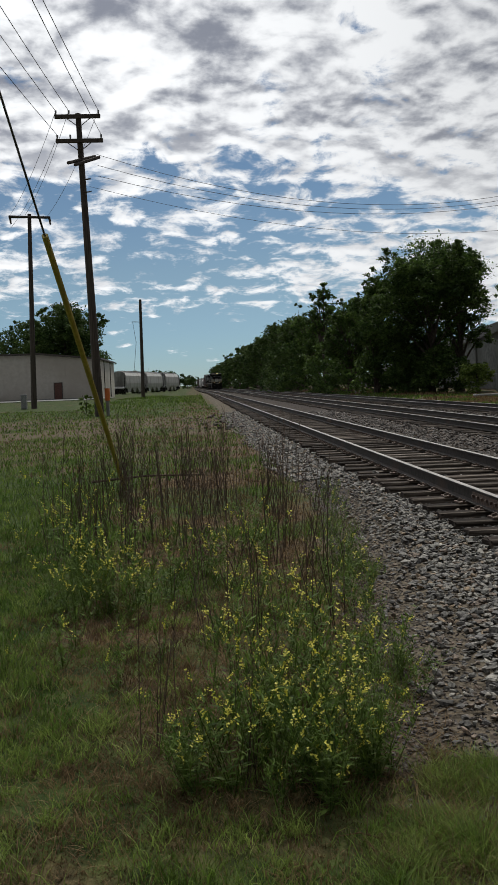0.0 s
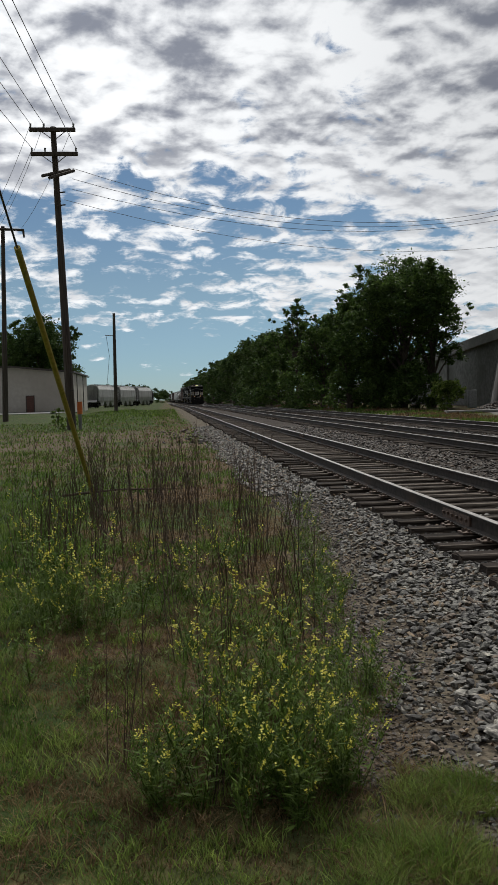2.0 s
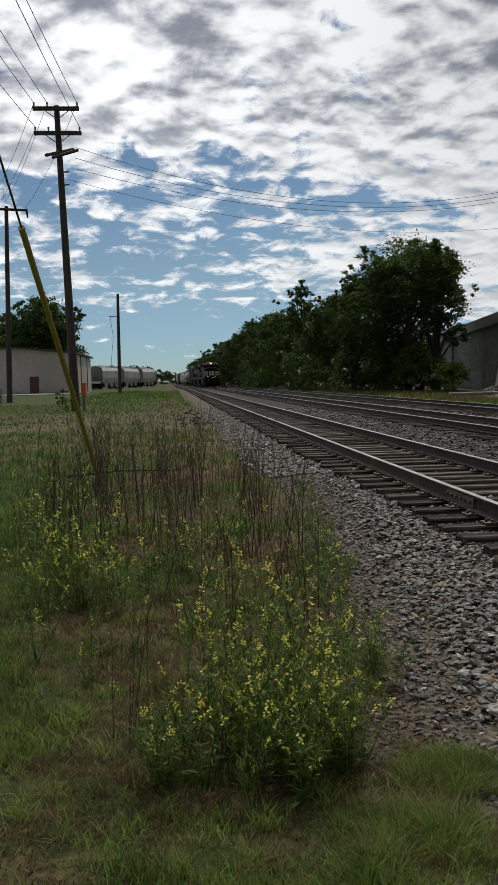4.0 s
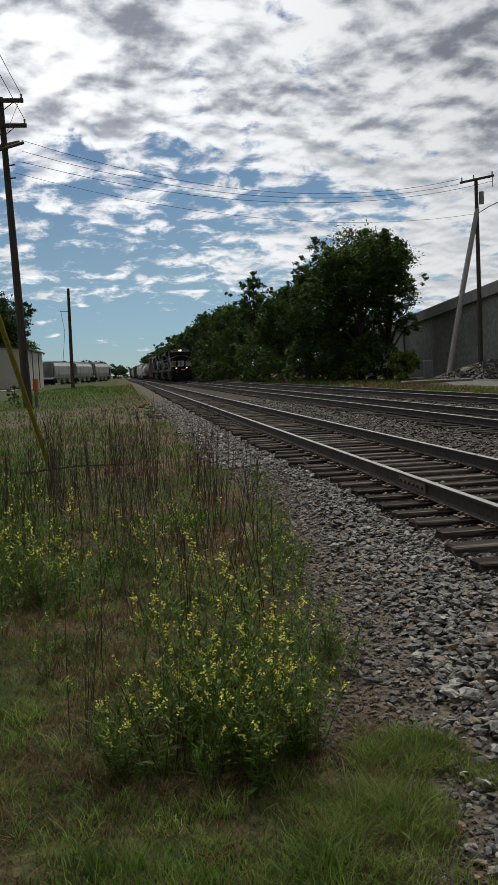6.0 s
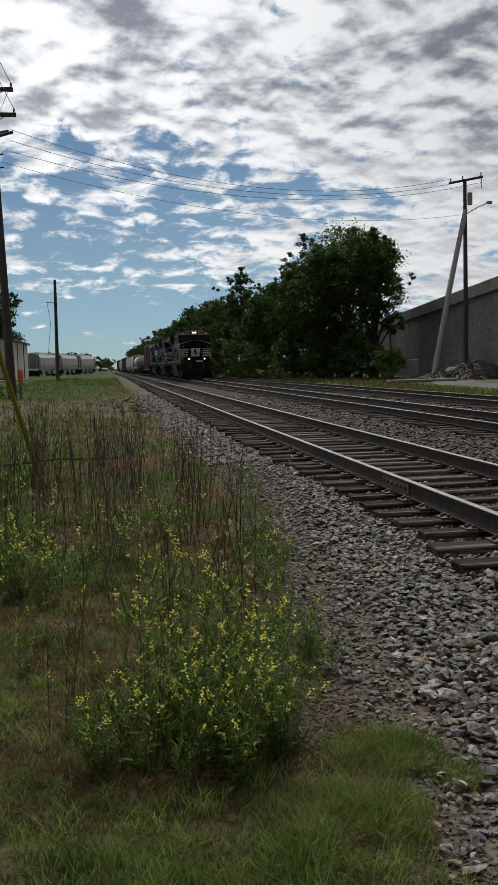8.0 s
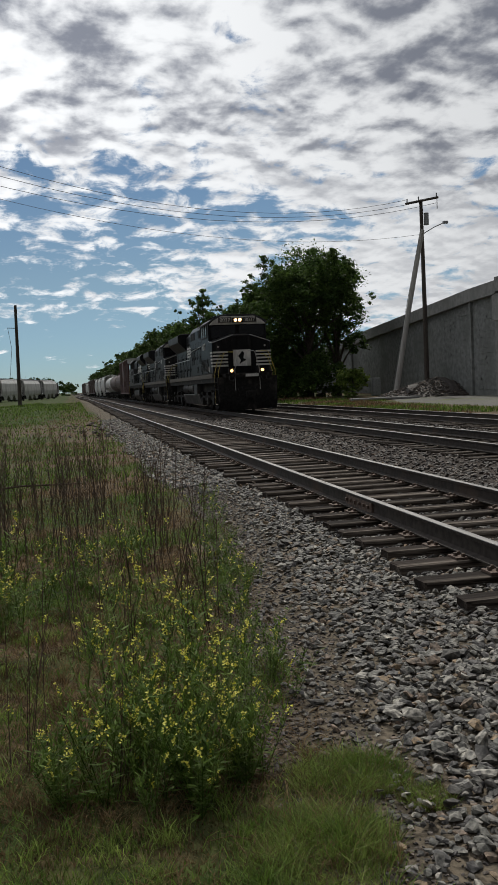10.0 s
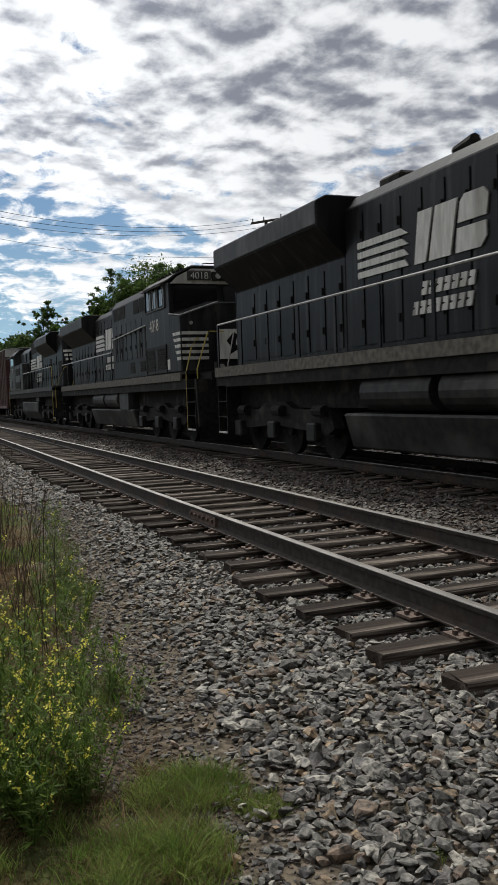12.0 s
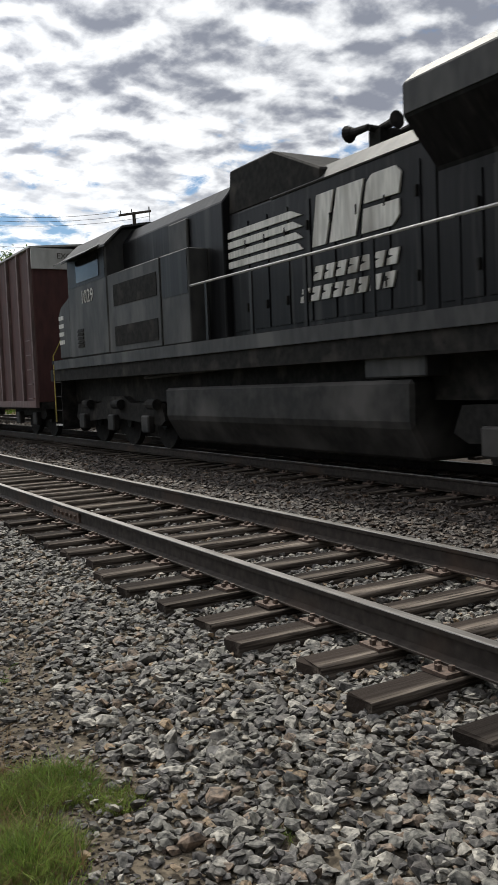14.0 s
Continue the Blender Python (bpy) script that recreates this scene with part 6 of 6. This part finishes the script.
def grass():
    r = random.Random(4)
    green, dry, tufts = [], [], []

    def sow(count, y0, y1, h, w, xl):
        for _ in range(count):
            y = r.uniform(y0, y1)
            x0 = -1.0 - 0.34 * y if xl is None else xl
            x = r.uniform(x0, edge_x(y) + 0.1)
            e = edge_x(y) - x
            n1 = noise.noise((x * 0.8, y * 0.8, 7)) + 0.5 * noise.noise((x * 2.4, y * 2.4, 9))
            lawn = smooth01((-1.0 - 0.045 * y - x) / 0.8)
            is_dry = n1 + (0.5 + 0.35 * smooth01(1.4 - abs(y - 5.3)) - 0.95 * lawn) * (1 if y < 15 else 0.35) + r.uniform(-0.35, 0.35) > 0.25
            if e < 0.35 and r.random() > e * 2.6:
                continue
            hh = h * r.uniform(0.4, 1.3) * (0.7 if is_dry else 1.0) * (0.65 + 0.9 * max(0.0, noise.noise((x * 3.1, y * 3.1, 5)) + 0.3))
            (dry if is_dry else green).append((x, y, ground_z(x, y) - 0.01, hh, w * r.uniform(0.6, 1.3), r.uniform(0.1, 0.9 if not is_dry else 1.6)))
    sow(50000, 1.6, 4.6, 0.055, 0.0052, None)
    sow(36000, 4.6, 8.5, 0.075, 0.0065, None)
    sow(26000, 8.5, 15.0, 0.1, 0.01, None)
    sow(24000, 15.0, 30.0, 0.11, 0.018, None)
    sow(14000, 30.0, 62.0, 0.12, 0.04, -18.0)
    # fallen straw lying almost flat between the tufts
    for _ in range(30000):
        y = 1.6 + 9.0 * r.random() ** 1.2
        x = r.uniform(-1.0 - 0.34 * y, edge_x(y) + 0.25)
        if noise.noise((x * 1.3, y * 1.3, 12)) + r.uniform(-0.3, 0.3) < -0.05:
            continue
        hh = r.uniform(0.012, 0.035)
        dry.append((x, y, ground_z(x, y) + r.uniform(0.0, 0.012), hh, 0.004 + 0.0004 * y, r.uniform(1.5, 4.5)))
    for cx, cy, rx, ry, count, h in ((0.36, 3.2, 0.26, 0.2, 4200, 0.115), (0.08, 2.72, 0.3, 0.26, 4600, 0.125), (0.6, 2.95, 0.12, 0.1, 800, 0.085), (-0.15, 2.3, 0.3, 0.3, 2600, 0.12), (0.98, 2.35, 0.05, 0.05, 90, 0.09), (0.3, 4.6, 0.2, 0.3, 500, 0.12), (0.55, 7.2, 0.3, 0.5, 900, 0.15), (0.75, 9.5, 0.3, 0.8, 900, 0.16)):
        for _ in range(count):
            a, d = r.uniform(0, 6.28), r.random() ** 0.5
            x, y = cx + math.cos(a) * d * rx, cy + math.sin(a) * d * ry
            (tufts if cy < 3.3 else green).append((x, y, ground_z(x, y) - 0.01, h * r.uniform(0.35, 1.35) * (1.15 - 0.5 * d) * (0.75 + 0.6 * noise.noise((x * 9, y * 9, 1))), 0.0038, r.uniform(0.2, 1.5)))
            if r.random() < 0.18:
                dry.append((x, y, ground_z(x, y) - 0.01, h * r.uniform(0.3, 0.9), 0.004, r.uniform(0.5, 1.8)))
    for _ in range(760):
        cy = 1.7 + 5.5 * r.random() ** 1.3
        cx = r.uniform(-1.0 - 0.33 * cy, 0.3)
        hh, rad = r.uniform(0.04, 0.105), r.uniform(0.03, 0.1)
        to = tufts if r.random() < 0.74 else dry
        for _ in range(r.randrange(25, 60)):
            x, y = cx + r.gauss(0, rad * 0.6), cy + r.gauss(0, rad * 0.6)
            to.append((x, y, ground_z(x, y) - 0.01, hh * r.uniform(0.4, 1.3), 0.005, r.uniform(0.3, 1.3)))
    for _ in range(5000):
        x, y = r.uniform(-9, 0.4), r.uniform(62, 110)
        n1 = noise.noise((x * 0.3, y * 0.12, 4))
        green.append((x, y, ground_z(x, y) - 0.02, (0.14 + 0.5 * max(0, n1)) * r.uniform(0.5, 1.2), 0.06, r.uniform(0.1, 0.6)))
    for _ in range(16000):
        y = 34 + 90 * r.random()
        x = r.uniform(14.6, 20.5 if y > 56 else 18.5)
        row = (x, y, ground_z(x, y) - 0.02, r.uniform(0.06, 0.24), 0.04 + y * 0.0003, r.uniform(0.1, 0.6))
        (dry if noise.noise((x * 0.3, y * 0.15, 2)) > -0.05 else green).append(row)
    blades("grass_tufts", M_TUFT, tufts, "small bright green tufts of grass in the verge")
    blades("green_grass", M_BLADE, green, "short green grass with scattered longer tufts")
    blades("dry_grass", M_DRY, dry, "dry straw-coloured grass patches")


grass()


def stick(V, F, a, b, r0, r1):
    """Three-sided tapering stick from a to b, added to vertex and face lists."""
    a, b = np.array(a), np.array(b)
    d = (b - a) / np.linalg.norm(b - a)
    s = np.cross(d, (0.31, 0.95, 0.02))
    s /= np.linalg.norm(s)
    u = np.cross(d, s)
    k0 = len(V)
    for p, r in ((a, r0), (b, r1)):
        for k in range(3):
            t = 2.094 * k
            V.append((p + r * (math.cos(t) * s + math.sin(t) * u)).tolist())
    for k in range(3):
        F.append((k0 + k, k0 + (k + 1) % 3, k0 + 3 + (k + 1) % 3, k0 + 3 + k))


def rhomb(V, F, c, d, wdt):
    c, d = np.array(c), np.array(d)
    s = np.cross(d, (0.2, 0.3, 0.93))
    s = s / (np.linalg.norm(s) + 1e-6) * wdt
    k0 = len(V)
    V += [c.tolist(), (c + d * 0.5 + s).tolist(), (c + d).tolist(), (c + d * 0.5 - s).tolist()]
    F.append((k0, k0 + 1, k0 + 2, k0 + 3))


def mustard(seed, h, bloom):
    """Flowering weed: branched stems, narrow leaves, small yellow heads."""
    r = np.random.default_rng(seed)
    SV, SF, LV, LF, FV, FF = [], [], [], [], [], []
    for k in range(4):
        a = r.uniform(0, 6.28)
        top = np.array((math.cos(a) * h * r.uniform(0.15, 0.6), math.sin(a) * h * r.uniform(0.15, 0.6), h * r.uniform(0.75, 1.1)))
        stick(SV, SF, (0, 0, -0.03), top, 0.0035, 0.0012)
        for j in range(5):
            f = r.uniform(0.3, 0.95)
            p = top * f
            b = r.uniform(0, 6.28)
            ln = h * r.uniform(0.12, 0.3)
            q = p + np.array((math.cos(b) * ln * 0.6, math.sin(b) * ln * 0.6, ln * 0.8))
            stick(SV, SF, p, q, 0.0016, 0.0008)
            for _ in range(3):
                w = r.normal(size=3) * 0.03
                rhomb(LV, LF, p + (q - p) * r.random(), (w[0], w[1], abs(w[2]) + 0.006), 0.006)
            if r.random() < bloom:
                spike = (q - p) / np.linalg.norm(q - p) * r.uniform(0.03, 0.085)
                for _ in range(15):
                    c = q + spike * r.uniform(-0.6, 1.0) + r.normal(size=3) * 0.0065
                    w = r.normal(size=3)
                    rhomb(FV, FF, c, w / np.linalg.norm(w) * 0.0165, 0.008)
                stick(SV, SF, q, q + spike * 1.25, 0.0009, 0.0005)
        for _ in range(22):
            f = r.uniform(0.03, 0.85)
            p = top * f
            b = r.uniform(0, 6.28)
            ln = r.uniform(0.03, 0.08) * (1.45 - f)
            rhomb(LV, LF, p, (math.cos(b) * ln, math.sin(b) * ln, r.uniform(-0.01, 0.05)), r.uniform(0.003, 0.008))
    g = thing("flowering_weed", pose(0, -40, -3), "wild mustard weed with small yellow flowers in the verge", "weed", "flowering weeds")
    shared("stem", as_mesh("stem", SV, SF, M_WEED), g)
    shared("foliage", as_mesh("foliage", LV, LF, M_WEED), g)["kind"] = "stuff"
    if FF:
        shared("flower", as_mesh("flower", FV, FF, M_FLOWER), g, None, "small yellow flowers")["kind"] = "stuff"
    return g


def stalks(seed, h):
    r = np.random.default_rng(seed)
    V, F = [], []
    for k in range(6):
        x, y = r.normal(size=2) * 0.09
        lean = r.normal(size=2) * 0.08
        t = np.array((x + lean[0], y + lean[1], h * r.uniform(0.6, 1.15)))
        b = np.array((x, y, -0.04))
        m = b + (t - b) * 0.5 + np.array((*(r.normal(size=2) * 0.015), 0))
        stick(V, F, b, m, 0.004, 0.0032)
        stick(V, F, m, t, 0.0032, 0.0018)
        for j in range(3):
            p = m + (t - m) * r.uniform(0.0, 0.9)
            a = r.uniform(0, 6.28)
            ln = r.uniform(0.06, 0.2)
            stick(V, F, p, p + np.array((math.cos(a) * 0.35, math.sin(a) * 0.35, 0.95)) * ln, 0.0025, 0.0014)
    g = thing("dead_stalk_clump", pose(0, -40, -3), "clump of tall dry brown weed stalks", "weed", "dead stalk clumps")
    shared("stalk", as_mesh("stalk", V, F, M_STALK), g)
    return g


def weeds():
    r = random.Random(8)
    kinds = [mustard(k, 0.58, 0.22) for k in range(5)]
    leafy = [mustard(20 + k, 0.4, 0.06) for k in range(3)]
    tall = [stalks(k, 1.05) for k in range(5)]

    def put(src, x, y, sc):
        used = src.get("used", 0)
        m = pose(x, y, ground_z(x, y), r.uniform(-6, 6), r.uniform(-6, 6), r.uniform(0, 360))
        if used:
            ob = copy_thing(src, m)
        else:
            ob = src
            src.matrix_basis = m
            src["used"] = 1
        ob.scale = (sc, sc, sc)

    for cx, cy, rx, ry, n, sc in ((-0.42, 3.5, 0.5, 0.46, 30, 0.76), (-0.3, 4.25, 0.5, 0.5, 15, 0.85), (-1.55, 6.5, 0.34, 0.5, 18, 1.0), (-0.55, 7.2, 0.5, 0.5, 5, 0.9), (-0.2, 5.9, 0.35, 0.6, 6, 0.75), (-2.1, 9.4, 0.8, 1.2, 10, 1.0)):
        for _ in range(n):
            a, d = r.uniform(0, 6.28), r.random() ** 0.5
            put(kinds[r.randrange(5)], cx + math.cos(a) * d * rx, cy + math.sin(a) * d * ry, sc * r.uniform(0.75, 1.2) * (1.1 - 0.25 * d))
    for cx, cy, rx, ry, n, sc in ((-0.4, 3.4, 0.46, 0.38, 30, 0.72), (-1.4, 6.4, 0.6, 0.5, 12, 0.95), (0.25, 4.5, 0.2, 0.5, 7, 0.7), (0.45, 6.8, 0.25, 0.9, 9, 0.8), (-0.8, 8.5, 1.2, 1.2, 18, 1.0), (-1.4, 5.0, 0.7, 0.5, 8, 0.7)):
        for _ in range(n):
            a, d = r.uniform(0, 6.28), r.random() ** 0.5
            put(leafy[r.randrange(3)], cx + math.cos(a) * d * rx, cy + math.sin(a) * d * ry, sc * r.uniform(0.7, 1.2))
    for _ in range(30):
        y = r.uniform(3.9, 13.0)
        put(leafy[r.randrange(3)], edge_x(y) + r.gauss(0.02, 0.13), y, r.uniform(0.4, 0.75))
    for _ in range(56):
        y = r.uniform(7.2, 14.0)
        x = r.uniform(-1.9 - 0.03 * y, 0.35)
        put(tall[r.randrange(5)], x, y, r.uniform(0.65, 1.2))
    for x, y, sc in ((-0.95, 3.7, 0.72), (-0.45, 4.3, 0.85), (0.02, 4.9, 0.95), (-0.2, 5.4, 0.9), (-0.7, 5.2, 0.8), (0.2, 7.4, 1.0), (-0.55, 3.3, 0.5)):
        put(tall[r.randrange(5)], x, y, sc)
    for _ in range(26):
        y = r.uniform(17, 34)
        put(tall[r.randrange(5)], r.uniform(-4.5, 0.2), y, r.uniform(0.4, 0.8))


weeds()


def litter():
    r = random.Random(2)
    tw = thing("fallen_branch", pose(0, 0, 0), "thin dead branch lying in the dry weeds", "branch")
    part("branch", tube([(-2.5, 14.6, -0.25), (-1.6, 14.8, -0.2), (-0.6, 15.2, -0.26)], 0.025, 6, r1=0.012), M_STALK, tw)
    for k in range(7):
        x, y = 0.05 + r.uniform(-0.2, 0.35), 3.05 + r.uniform(-0.3, 0.9)
        a, l = r.uniform(0, 6.28), r.uniform(0.12, 0.3)
        z = ground_z(x, y) + 0.02
        t = thing("twig", pose(x, y, z), "thin bleached twig lying on soil", "twig", "twigs")
        part("wood", tube([(0, 0, 0), (math.cos(a) * l * 0.5, math.sin(a) * l * 0.5, 0.02), (math.cos(a) * l, math.sin(a) * l, 0.0)], 0.003, 5, r1=0.0015), M_DRY, t)


litter()


motions()
